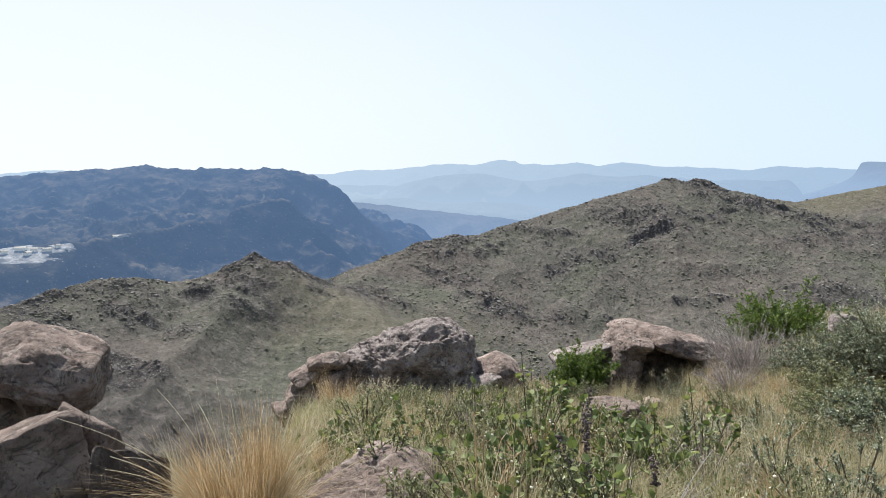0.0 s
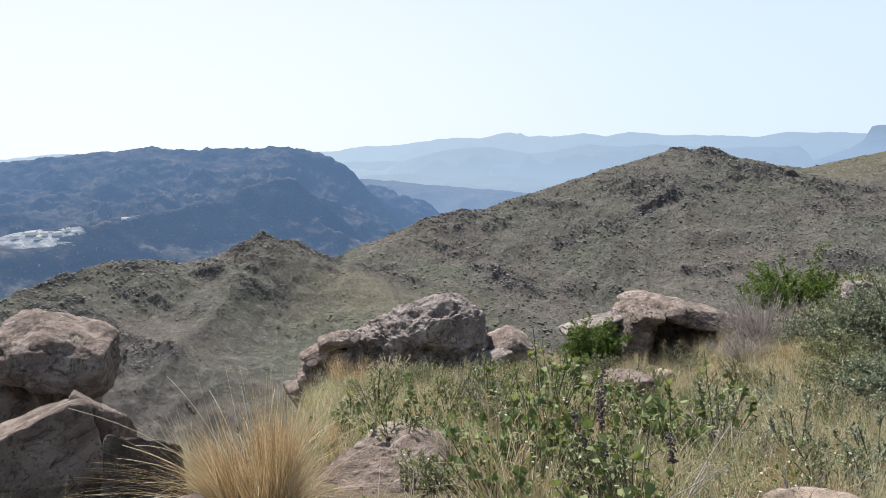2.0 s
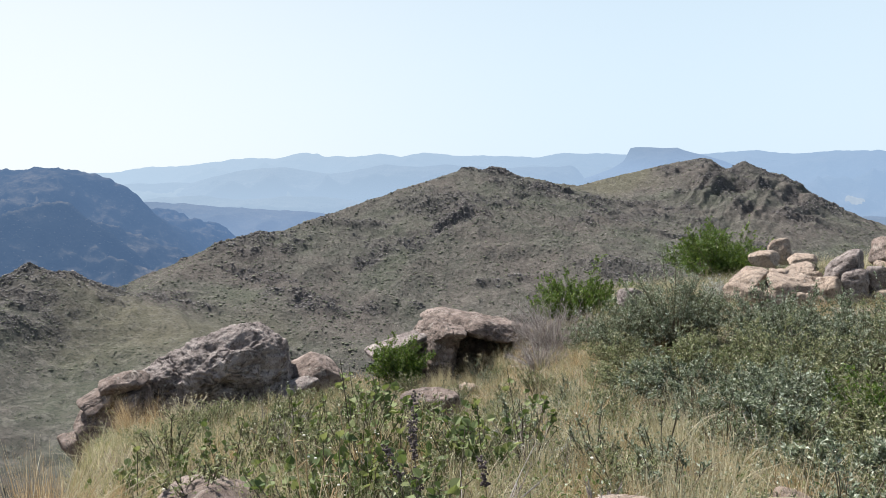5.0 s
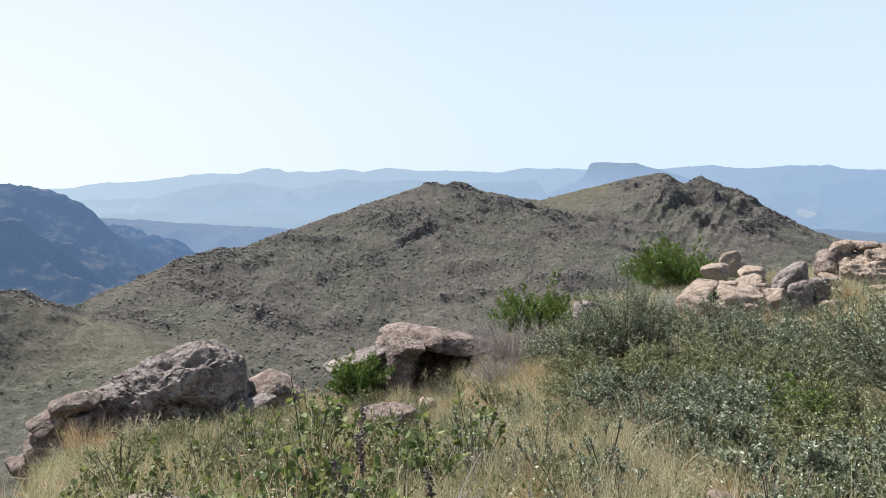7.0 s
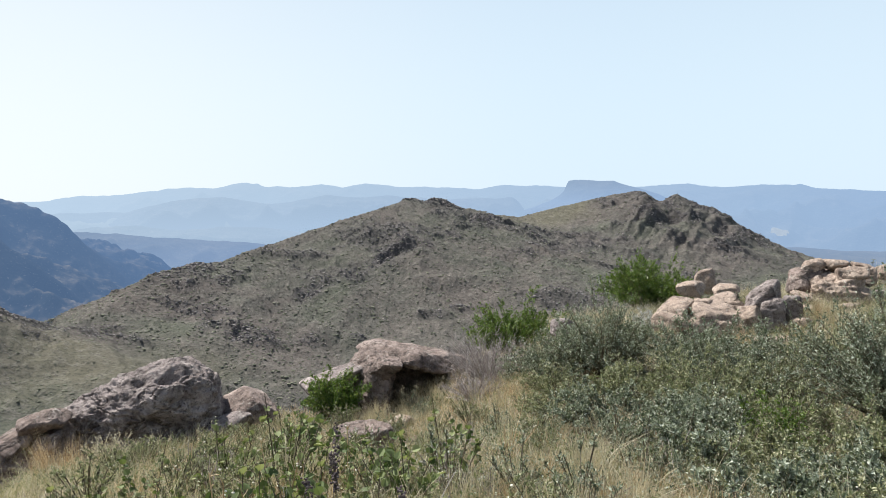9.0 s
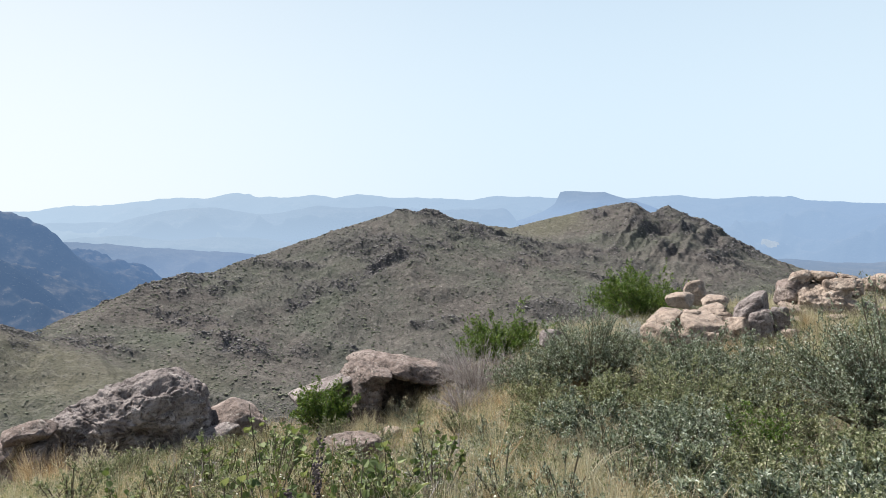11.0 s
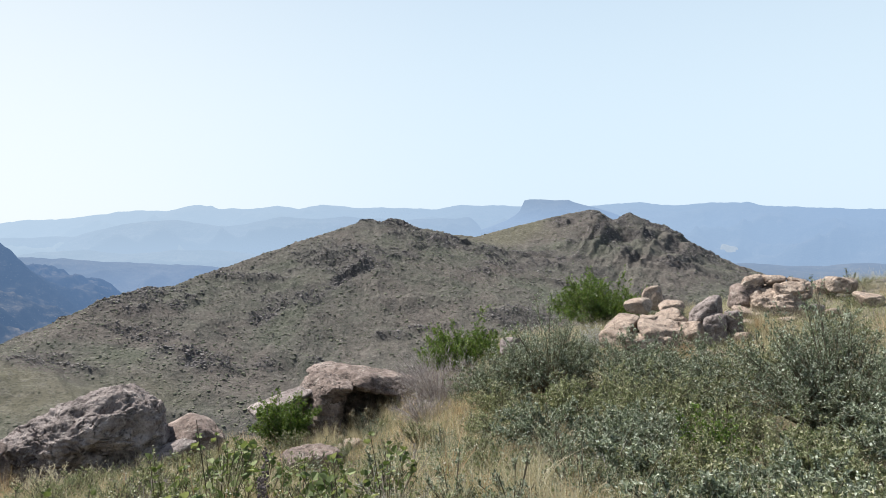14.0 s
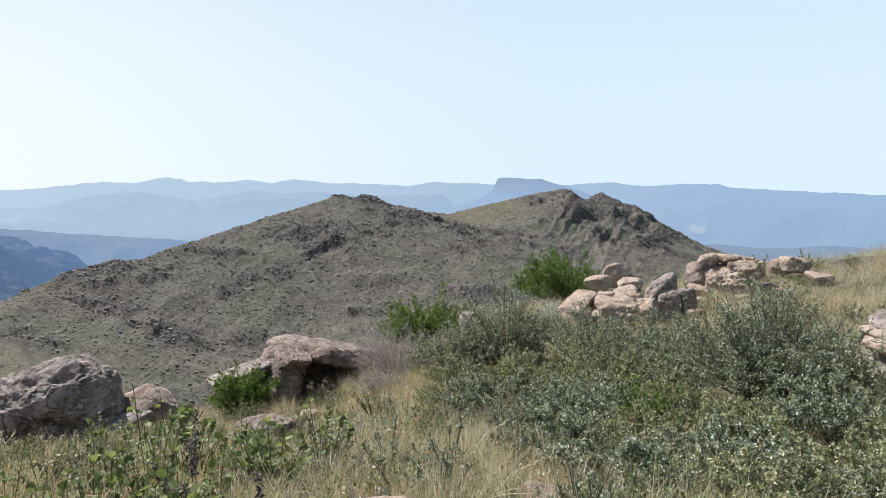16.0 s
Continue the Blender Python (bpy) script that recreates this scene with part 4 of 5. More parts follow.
def tubes(pts, r0, r1):
    n, k, _ = pts.shape
    way = unit(pts[:, -1] - pts[:, 0] + 1e-6)
    ref = np.tile(np.array([[0.31, 0.87, 0.38]]), (n, 1))
    s1 = unit(np.cross(way, ref))
    s2 = np.cross(way, s1)
    rad = (r0[:, None] + (r1 - r0)[:, None] * np.linspace(0, 1, k)[None, :])[:, :, None]
    rings = [pts + rad * (math.cos(q) * s1 + math.sin(q) * s2)[:, None, :] for q in (0, 2.094, 4.189)]
    v = np.stack(rings, 2).reshape(-1, 3)
    b = (np.arange(n) * 3 * k)[:, None, None] + (np.arange(k - 1) * 3)[None, :, None] + np.zeros((1, 1, 3), dtype=int)
    i = np.arange(3)[None, None, :]
    j = (i + 1) % 3
    f = np.stack([b + i, b + j, b + 3 + j, b + 3 + i], -1).reshape(-1, 4)
    return v, f


def leaves(at, way, up, length, width, fold=0.25, round_=False):
    """Small folded leaves; each one an island of its own."""
    n = len(at)
    way = unit(way)
    side = unit(np.cross(way, up))
    nor = np.cross(side, way)
    L, W = length[:, None], width[:, None]
    tip = at + way * L - nor * L * 0.12
    if round_:
        l1, r1 = at + way * L * 0.22 + side * W * 0.5 + nor * W * fold, at + way * L * 0.22 - side * W * 0.5 + nor * W * fold
        l2, r2 = at + way * L * 0.68 + side * W * 0.46 + nor * W * fold * 0.7, at + way * L * 0.68 - side * W * 0.46 + nor * W * fold * 0.7
        v = np.stack([at, r1, r2, tip, l2, l1], 1).reshape(-1, 3)
        b = (np.arange(n) * 6)[:, None]
        f = np.concatenate([b + np.array([[0, 1, 2]]), b + np.array([[0, 2, 3]]), b + np.array([[0, 3, 4]]), b + np.array([[0, 4, 5]])], 0)
        return v, f
    m = at + way * L * 0.45 + nor * W * fold
    v = np.stack([at, m + side * W * 0.5, tip, m - side * W * 0.5], 1).reshape(-1, 3)
    b = (np.arange(n) * 4)[:, None]
    return v, np.concatenate([b + np.array([[0, 1, 2]]), b + np.array([[0, 2, 3]])], 0)


def tussock(name, h, spread, n, seed, mat, label, at, stalks=20, clumps=9):
    """Upright bundles of blades from one crown, with loose outer blades that bow over."""
    rng = np.random.default_rng(seed)
    thing = tagged(new(name), label, "grass tussock")
    thing.location = (at[0], at[1], on_ground(*at) - 0.02)
    ca = rng.uniform(0, 2 * math.pi, clumps)
    cr = np.sqrt(rng.uniform(0, 1, clumps)) * spread * 0.24
    ch = rng.uniform(0.62, 1.0, clumps)
    pick = rng.integers(0, clumps, n)
    ang = ca[pick] + rng.normal(0, 0.5, n)
    root = np.stack([np.cos(ca[pick]) * cr[pick], np.sin(ca[pick]) * cr[pick], np.zeros(n)], 1) + rng.normal(scale=0.025 * spread + 0.008, size=(n, 3)) * np.array([[1, 1, 0]])
    out = np.stack([np.cos(ang), np.sin(ang), np.zeros(n)], 1)
    loose = rng.uniform(0, 1, n) < 0.13
    lean = np.where(loose, rng.uniform(0.1, 0.6, n), 0.22 * cr[pick] / (spread * 0.24) + rng.normal(0, 0.07, n))[:, None]
    way = unit(out * lean + np.array([[-0.02, 0, 1.0]]) + rng.normal(scale=0.06, size=(n, 3)))
    length = h * np.where(loose, rng.uniform(0.5, 1.15, n), ch[pick] * rng.uniform(0.55, 1.0, n))
    sag = np.where(loose, rng.uniform(0.2, 0.85, n), rng.uniform(0, 1, n) ** 3 * 0.3)[:, None]
    droop = out * sag * 0.8 + np.array([[0, 0, -1.0]]) * sag * 0.9 + rng.normal(scale=0.07, size=(n, 3)) + np.array([[-0.05, 0, 0]])
    v, f = ribbons(arcs(root, way, length, droop, 7), rng.uniform(0.0018, 0.0045, n), rng)
    part("blade_tuft", raw_mesh("blade_tuft", v, f, mat), thing)["kind"] = "stuff"
    m = stalks
    ang = rng.uniform(0, 2 * math.pi, m)
    root = np.stack([np.cos(ang), np.sin(ang), np.zeros(m)], 1) * spread * 0.15
    way = unit(np.stack([np.cos(ang) * 0.24 - 0.06, np.sin(ang) * 0.24, np.ones(m)], 1))
    side = np.stack([np.cos(ang), np.sin(ang), np.zeros(m)], 1)
    pts = arcs(root, way, h * rng.uniform(0.85, 1.25, m), side * rng.uniform(0.05, 0.5, m)[:, None] - np.array([[0.06, 0, 0]]) - np.array([[0, 0, 1.0]]) * rng.uniform(0.2, 0.75, m)[:, None], 10)
    v, f = tubes(pts, np.full(m, 0.0026), np.full(m, 0.0014))
    part("stalk_spray", raw_mesh("stalk_spray", v, f, M_STRAW), thing, "thin pale flowering stalks")["kind"] = "stuff"
    return thing


def shrub(name, label, category, at, h, w, leaf, n_branch, twigs, per_twig, size, seed, stem=None, heads=0, upright=0.5, round_=False, open_=0.35, z=None):
    """Branches from one root, twigs on the branches, leaves on the twigs."""
    rng = np.random.default_rng(seed)
    thing = tagged(new(name), label, category)
    thing.location = (at[0], at[1], (on_ground(*at) if z is None else z) - 0.02)
    ang = rng.uniform(0, 2 * math.pi, n_branch)
    q = np.sqrt(rng.uniform(0.02, 1, n_branch))
    tip = np.stack([np.cos(ang) * q * w * 0.46, np.sin(ang) * q * w * 0.46, h * np.sqrt(1 - 0.80 * q * q) * rng.uniform(0.52, 1.1, n_branch)], 1)
    tip *= (1 + 0.34 * fbm(np.cos(ang) * 2.1 + seed, np.sin(ang) * 2.1, 2, seed))[:, None]
    root = np.stack([np.cos(ang) * 0.06 * w, np.sin(ang) * 0.06 * w, np.zeros(n_branch)], 1) * q[:, None]
    vec = tip - root
    length = np.linalg.norm(vec, axis=1)
    sag = np.zeros((n_branch, 3))
    sag[:, 2] = -upright * 0.45 * q
    pts = arcs(root, unit(vec) - sag, length, sag, 5)
    sv, sf = tubes(pts, np.full(n_branch, 0.008 * max(h, 0.5)), np.full(n_branch, 0.0025))
    bi = np.repeat(np.arange(n_branch), twigs)
    u = rng.uniform(open_, 1.0, len(bi)) ** 0.8
    k0 = np.minimum((u * 5).astype(int), 4)
    fr = (u * 5 - k0)[:, None]
    tr = pts[bi, k0] * (1 - fr) + pts[bi, k0 + 1] * fr
    tw = unit(unit(vec)[bi] * 0.6 + rng.normal(scale=0.55, size=(len(bi), 3)) + np.array([[0, 0, 0.35]]))
    tl = rng.uniform(0.08, 0.22, len(bi)) * (0.5 * h + 0.25 * w)
    tp = arcs(tr, tw, tl, rng.normal(scale=0.12, size=(len(bi), 3)), 3)
    tv, tf = tubes(tp, np.full(len(bi), 0.0028), np.full(len(bi), 0.0012))
    v, f = join_arrays([(sv, sf), (tv, tf)])
    part("stemwork", raw_mesh("stemwork", v, f, stem or M_STEM), thing)["kind"] = "stuff"
    if per_twig:
        li = np.repeat(np.arange(len(bi)), per_twig)
        u = rng.uniform(0.1, 1.05, len(li))[:, None]
        at_ = tr[li] + tw[li] * tl[li][:, None] * u
        way = unit(tw[li] * 0.5 + rng.normal(scale=0.75, size=(len(li), 3)) + np.array([[0, 0, 0.25]]))
        up = unit(rng.normal(scale=0.6, size=(len(li), 3)) + np.array([[0, 0, 1.0]]))
        ln = size * rng.uniform(0.6, 1.25, len(li))
        v, f = leaves(at_, way, up, ln, ln * (0.9 if round_ else 0.55), 0.2, round_)
        part("foliage", raw_mesh("foliage", v, f, leaf, False), thing)["kind"] = "stuff"
    if heads:
        hi = rng.choice(len(bi), heads, replace=len(bi) < heads)
        c = tp[hi, -1] + np.array([[0, 0, 0.02]])
        d, fi = ico(1)
        v = (c[:, None, :] + d[None] * rng.uniform(0.004, 0.009, heads)[:, None, None] * np.array([1, 1, 0.6])).reshape(-1, 3)
        f = (fi[None] + (np.arange(heads) * len(d))[:, None, None]).reshape(-1, 3)
        part("bloom", raw_mesh("bloom", v, f, M_FLOWER), thing, "small whitish dry flower heads")["kind"] = "stuff"
    return thing


def low_growth(x, y):
    """The trodden hollow that runs down to the flat stone and the overhang: little grows tall there."""
    return (y > 5.2) & (x > 0.17 * y) & (x < 0.33 * y) & (y < 9.9)


# dry tussocks
tussock("grass_tussock", 0.80, 0.64, 4200, 201, M_DRY, "large golden dry tussock beside the stacked boulders", (-0.96, 3.25), 50, 22)
for k, (x, y, h, n, mat) in enumerate([
        (-1.26, 3.55, 0.62, 900, M_STRAW), (-1.3, 8.5, 0.66, 1300, M_DRY), (-1.05, 9.3, 0.55, 500, M_STRAW), (0.15, 3.30, 0.30, 400, M_STRAW), (-0.85, 4.35, 0.30, 420, M_DRY), (-0.1, 2.75, 0.26, 300, M_STRAW),
        (3.02, 11.5, 0.55, 420, M_STRAW), (3.25, 12.25, 0.62, 520, M_STRAW), (3.75, 12.0, 0.55, 420, M_STRAW), (4.35, 12.1, 0.55, 420, M_STRAW), (4.8, 12.0, 0.6, 420, M_DRY), (3.5, 11.2, 0.40, 320, M_STRAW), (0.55, 4.35, 0.40, 420, M_DRY), (1.15, 6.1, 0.42, 360, M_STRAW), (2.1, 4.2, 0.34, 460, M_STRAW),
        (9.6, 9.9, 0.55, 420, M_DRY), (10.3, 9.5, 0.5, 420, M_DRY), (11.4, 9.9, 0.5, 420, M_DRY), (11.6, 10.1, 0.62, 420, M_STRAW), (8.4, 12.6, 0.55, 420, M_DRY), (8.7, 13.2, 0.5, 420, M_STRAW)]):
    tussock("grass_tussock", h, h, n, 210 + k, mat, "dry yellow grass tuft among stones" if mat is M_DRY else "pale greenish straw grass tuft", (x, y), 10)

tuft = np.random.default_rng(19)
straws = [tussock("grass_tuft", 0.30 + 0.05 * k, 0.4, 170, 240 + k, (M_STRAW, M_DRY, M_STRAW)[k], "thin bleached straw grass tuft", (1.9 + 0.6 * k, 3.6), 5) for k in range(3)]
for k in range(130):
    x, y = (tuft.uniform(-0.4, 7.0), tuft.uniform(2.6, 11.0)) if k % 2 else (tuft.uniform(0.2, 3.4), tuft.uniform(2.6, 5.6))
    if x > 1.0 * y + 0.4 or (low_growth(x, y) and y < 9.9):
        continue
    copy_thing(straws[k % 3], pose(x, y, on_ground(x, y) - 0.02, 0, 0, tuft.uniform(0, 360)) @ Matrix.Scale(tuft.uniform(0.6, 1.3), 4))

# shrubs
SILVER = "silver-green small-leaved shrub with dark inner branches"
for k, (x, y, h, w, nb) in enumerate([(6.15, 9.3, 1.2, 2.1, 150), (6.9, 8.0, 0.95, 1.9, 110), (7.6, 8.9, 0.7, 1.5, 70), (5.9, 6.6, 0.7, 1.7, 90), (7.32, 5.2, 1.3, 2.4, 260), (8.2, 6.1, 0.8, 1.7, 90),
                                       (7.9, 4.2, 0.6, 1.5, 80), (5.3, 7.7, 0.6, 1.3, 60), (6.6, 6.9, 0.6, 1.4, 60), (4.5, 5.4, 0.45, 1.2, 60), (4.2, 6.4, 0.45, 1.1, 45), (5.6, 4.2, 0.5, 1.4, 70), (4.6, 3.5, 0.42, 1.2, 60), (6.6, 4.0, 0.65, 1.5, 80), (3.7, 4.4, 0.36, 1.0, 45), (5.6, 3.0, 0.45, 1.3, 60), (3.3, 3.3, 0.32, 0.9, 40), (4.3, 3.0, 0.36, 1.0, 50), (5.2, 2.5, 0.42, 1.1, 50), (6.4, 2.9, 0.55, 1.4, 60), (5.4, 9.6, 0.75, 1.5, 80), (5.1, 6.0, 0.45, 1.2, 60), (7.9, 7.6, 0.75, 1.6, 80), (4.6, 4.5, 0.4, 1.1, 50)]):
    shrub("shrub", SILVER, "shrub", (x, y), h, w, M_HERB if k % 4 == 3 else M_SILVER, nb, 11, 11, 0.035, 300 + k, heads=14, open_=0.35)
for k, (x, y, h, w, nb) in enumerate([(7.3, 7.0, 0.7, 1.3, 70), (8.6, 7.4, 0.7, 1.5, 70), (5.0, 8.8, 0.5, 1.2, 60), (6.0, 5.6, 0.55, 1.2, 60), (7.4, 4.6, 0.9, 1.2, 60), (4.9, 2.45, 0.4, 1.2, 55),
                                       (4.0, 2.75, 0.36, 1.0, 50), (4.3, 7.6, 0.4, 1.1, 50), (5.2, 3.9, 0.4, 1.1, 50), (7.4, 3.6, 0.7, 1.5, 70), (10.6, 8.0, 0.6, 1.5, 60), (11.8, 8.6, 0.55, 1.5, 60)]):
    shrub("shrub", "olive-green leafy shrub mixed with dry stems", "shrub", (x, y), h, w, M_HERB, nb, 9, 8, 0.034, 315 + k, heads=20, open_=0.25)
GREEN = "bright green leafy bush on the brow of the hill"
shrub("bush", GREEN, "bush", (6.75, 13.6), 1.25, 2.5, M_BRIGHT, 170, 10, 13, 0.05, 331, open_=0.4, z=on_ground(6.75, 13.6) - 0.34)
shrub("bush", "green rounded bush behind the outcrop", "bush", (12.5, 16.7), 1.40, 3.0, M_BRIGHT, 190, 10, 14, 0.06, 332, open_=0.4)
shrub("bush", "glossy dark green bush growing against a slab", "bush", (2.55, 12.4), 0.86, 1.2, M_BRIGHT, 130, 10, 12, 0.046, 333, open_=0.35)
shrub("bush", "dead grey leafless twiggy bush", "bush", (5.15, 11.5), 1.05, 2.2, M_TWIG, 170, 14, 0, 0.03, 334, stem=M_TWIG, open_=0.15)
shrub("bush", "low dead grey twiggy bush", "bush", (4.4, 10.4), 0.5, 1.2, M_TWIG, 110, 8, 0, 0.03, 335, stem=M_TWIG, open_=0.15)
shrub("herb", "pale woolly whitish herb beside pink rocks", "herb", (8.85, 11.9), 0.55, 0.55, M_WHITE, 60, 6, 8, 0.022, 336, stem=M_TWIG)
shrub("herb", "yellow-green leafy herb under silver shrubs", "herb", (5.2, 5.0), 0.5, 0.95, M_BRIGHT, 40, 6, 7, 0.035, 337)
shrub("herb", "thin yellowish flowering herb before the dark hollow", "herb", (3.85, 12.0), 0.62, 0.5, M_STRAW, 26, 6, 5, 0.022, 338, heads=20)
for k, (x, y, h, w) in enumerate([(-1.7, 9.7, 0.5, 1.0), (-0.6, 9.9, 0.42, 1.1), (0.3, 10.2, 0.42, 1.0), (-0.9, 8.3, 0.4, 0.9), (0.6, 9.0, 0.35, 0.9), (1.3, 9.8, 0.35, 0.9), (1.4, 11.5, 0.35, 0.7)]):
    shrub("herb", "yellow-green wiry herb with seed heads", "herb", (x, y), h, w, (M_GRASS, M_STRAW)[k % 2], 46, 7, 3, 0.020, 350 + k, stem=M_STRAW, heads=24)

# broad-leaved weeds
weeds = []
for k in range(4):
    weeds.append(shrub("weed", "broad-leaved green weed with round leaves", "weed", (0.35 + 0.45 * k, 3.5 + 0.3 * k), 0.38 + 0.05 * k, 0.55, M_WEED, 8 + k, 4, 2, 0.046, 400 + k, upright=0.2, round_=True, open_=0.25))
rng = np.random.default_rng(7)
count = 0
while count < 25:
    x, y = rng.uniform(-0.5, 2.6), rng.uniform(2.5, 6.4)
    if x < 0.1 or (x + 0.5) ** 2 + (y - 4.45) ** 2 < 0.25 or (x - 1.7) ** 2 + (y - 6.4) ** 2 < 0.25 or (x - 1.4) ** 2 + (y - 2.7) ** 2 < 0.2 or x > 0.30 * y + 0.1 or low_growth(x, y):
        continue
    copy_thing(weeds[count % 4], pose(x, y, on_ground(x, y) - 0.02, rng.uniform(-8, 8), rng.uniform(-8, 8), rng.uniform(0, 360)) @ Matrix.Scale(rng.uniform(0.75, 1.15), 4))
    count += 1

# dry upright stems left among the weeds
dead = [shrub("dry_weed", "brown dead weed with bare upright stems", "weed", (0.5 + 0.5 * k, 3.9 + 0.5 * k), 0.42, 0.4, M_TWIG, 14, 5, 0, 0.03, 440 + k, stem=(M_TWIG, M_DRY)[k], heads=10, open_=0.4) for k in range(2)]
for k in range(26):
    x, y = rng.uniform(-0.3, 3.4), rng.uniform(2.8, 7.0)
    if x < 0.0 or x > 0.5 * y or low_growth(x, y):
        continue
    copy_thing(dead[k % 2], pose(x, y, on_ground(x, y) - 0.02, rng.uniform(-12, 12), rng.uniform(-12, 12), rng.uniform(0, 360)) @ Matrix.Scale(rng.uniform(0.7, 1.2), 4))
for k, (x, y) in enumerate([(-0.72, 4.5), (-0.85, 4.85), (-0.5, 4.9), (-0.2, 4.6)]):
    copy_thing(weeds[k], pose(x, y, on_ground(x, y) - 0.02, 0, 0, 80 * k) @ Matrix.Scale(0.8, 4))

# withered weeds with dark seed spikes, and bare fallen twigs
M_SPIKE = leaf_material("seed_spike", (0.045, 0.034, 0.036), (0.085, 0.066, 0.066), (0.17, 0.14, 0.135), 0.9, 0.0)


def spike_weed(at, h, stems, seed):
    rng_ = np.random.default_rng(seed)
    thing = tagged(new("dry_weed"), "withered weed with dark purplish seed spikes", "weed")
    thing.location = (at[0], at[1], on_ground(*at) - 0.02)
    way = unit(rng_.normal(scale=0.16, size=(stems, 3)) + np.array([[0, 0, 1.0]]))
    pts = arcs(rng_.normal(scale=0.03, size=(stems, 3)) * np.array([[1, 1, 0]]), way, h * rng_.uniform(0.7, 1.05, stems), rng_.normal(scale=0.10, size=(stems, 3)), 8)
    v, f = tubes(pts, np.full(stems, 0.0035), np.full(stems, 0.0018))
    part("stemwork", raw_mesh("stemwork", v, f, M_STEM), thing)
    d, fi = ico(1)
    for p in pts:
        n = 60
        u = rng_.uniform(4.6, 7.98, n)
        k = u.astype(int)
        c = p[k] + (p[k + 1] - p[k]) * (u - k)[:, None] + rng_.normal(scale=0.010, size=(n, 3))
        v = (c[:, None, :] + d[None] * rng_.uniform(0.004, 0.009, n)[:, None, None]).reshape(-1, 3)
        f = (fi[None] + (np.arange(n) * len(d))[:, None, None]).reshape(-1, 3)
        part("seed_spike", raw_mesh("seed_spike", v, f, M_SPIKE, False), thing, "dark purplish seed spike")["kind"] = "stuff"
    return thing


for k, (x, y, h, n) in enumerate([(0.66, 3.25, 0.50, 2), (0.80, 3.6, 0.55, 3), (1.05, 3.3, 0.40, 1)]):
    spike_weed((x, y), h, n, 470 + k)
for k, (x, y, turn) in enumerate([(0.75, 2.95, 15), (1.0, 3.05, 40), (2.3, 3.6, -20), (3.4, 4.2, 60)]):
    rng_ = np.random.default_rng(480 + k)
    way = unit(np.array([[1.0, 0.05, 0.28]]) + rng_.normal(scale=0.22, size=(5, 3)))
    pts = arcs(np.zeros((5, 3)) + rng_.uniform(0, 0.1, (5, 1)) * np.array([[1.0, 0, 0.2]]), way, rng_.uniform(0.22, 0.42, 5), rng_.normal(scale=0.15, size=(5, 3)), 6)
    v, f = tubes(pts, np.full(5, 0.0045), np.full(5, 0.0018))
    twig = tagged(new("twig", raw_mesh("twig", v, f, M_TWIG)), "bare grey forked twig lying in the weeds", "twig")
    twig.matrix_world = pose(x, y, on_ground(x, y) + 0.05, 0, 0, turn)

# small herbs repeated over the slope
herbs = [shrub("herb", "low grey-green herb with tiny leaves", "herb", (3.2 + 0.5 * k, 4.6 + 0.5 * k), 0.24 + 0.04 * k, 0.42, (M_HERB, M_SILVER, M_HERB)[k], 24, 6, 7, 0.020, 450 + k, heads=2, open_=0.2) for k in range(3)]
count = 0
while count < 210:
    x, y = rng.uniform(-1.5, 9.0), rng.uniform(2.4, 11.5)
    if x > 1.15 * y + 0.5 or x < -0.16 * y or (x < 1.2 and y < 5 and rng.uniform() < 0.7) or (y > 6 and rng.uniform() < 0.35) or (low_growth(x, y) and rng.uniform() < 0.8):
        continue
    copy_thing(herbs[count % 3 if x > 1.6 else 2 * (count % 2)], pose(x, y, on_ground(x, y) - 0.02, rng.uniform(-8, 8), rng.uniform(-8, 8), rng.uniform(0, 360)) @ Matrix.Scale(rng.uniform(0.7, 1.5), 4))
    count += 1

for k in range(110):
    b, r = radians(rng.uniform(38, 66)), rng.uniform(11, 25)
    x, y = r * math.sin(b), r * math.cos(b)
    if k % 5 < 2 and r < 14:
        continue
    copy_thing((herbs + straws)[k % 6], pose(x, y, on_ground(x, y) - 0.02, rng.uniform(-8, 8), rng.uniform(-8, 8), rng.uniform(0, 360)) @ Matrix.Scale(rng.uniform(1.0, 1.9), 4))


# ---------------------------------------------------------------- ground cover
def scatter(n, seed, box, keep):
    rng_ = np.random.default_rng(seed)
    x, y = rng_.uniform(box[0], box[1], n * 3), rng_.uniform(box[2], box[3], n * 3)
    ok = keep(x, y, rng_.uniform(0, 1, n * 3))
    x, y = x[ok][:n], y[ok][:n]
    return rng_, np.stack([x, y, ground_height(x, y) - 0.01], 1)


def in_view(x, y):
    b, r = polar(x, y)
    thin = low_growth(x, y) & (y > 6.2) & (vnoise(x * 9, y * 9, 77) > -0.45)
    return (b > -42) & (b < 66) & (r > 1.9) & ((x + 0.45) ** 2 + (y - 3.5) ** 2 > 0.28) & ~thin


def sward(name, label, n, seed, box, h, w, mat, lo, hi, freq):
    rng_, root = scatter(n, seed, box, lambda x, y, q: in_view(x, y) & (fbm(x * freq, y * freq, 3, seed) * 0.5 + 0.5 + 0.5 * (q - 0.5) > lo) & (q < hi))
    n = len(root)
    way = unit(rng_.normal(scale=0.38, size=(n, 3)) + np.array([[0, 0, 1.0]]))
    pts = arcs(root, way, h * rng_.uniform(0.35, 1.15, n), rng_.normal(scale=0.28, size=(n, 3)) - np.array([[0, 0, 0.12]]), 3)
    v, f = ribbons(pts, w * rng_.uniform(0.6, 1.3, n), rng_)
    tagged(new(name, raw_mesh(name, v, f, mat)), label, "grass", kind="stuff")


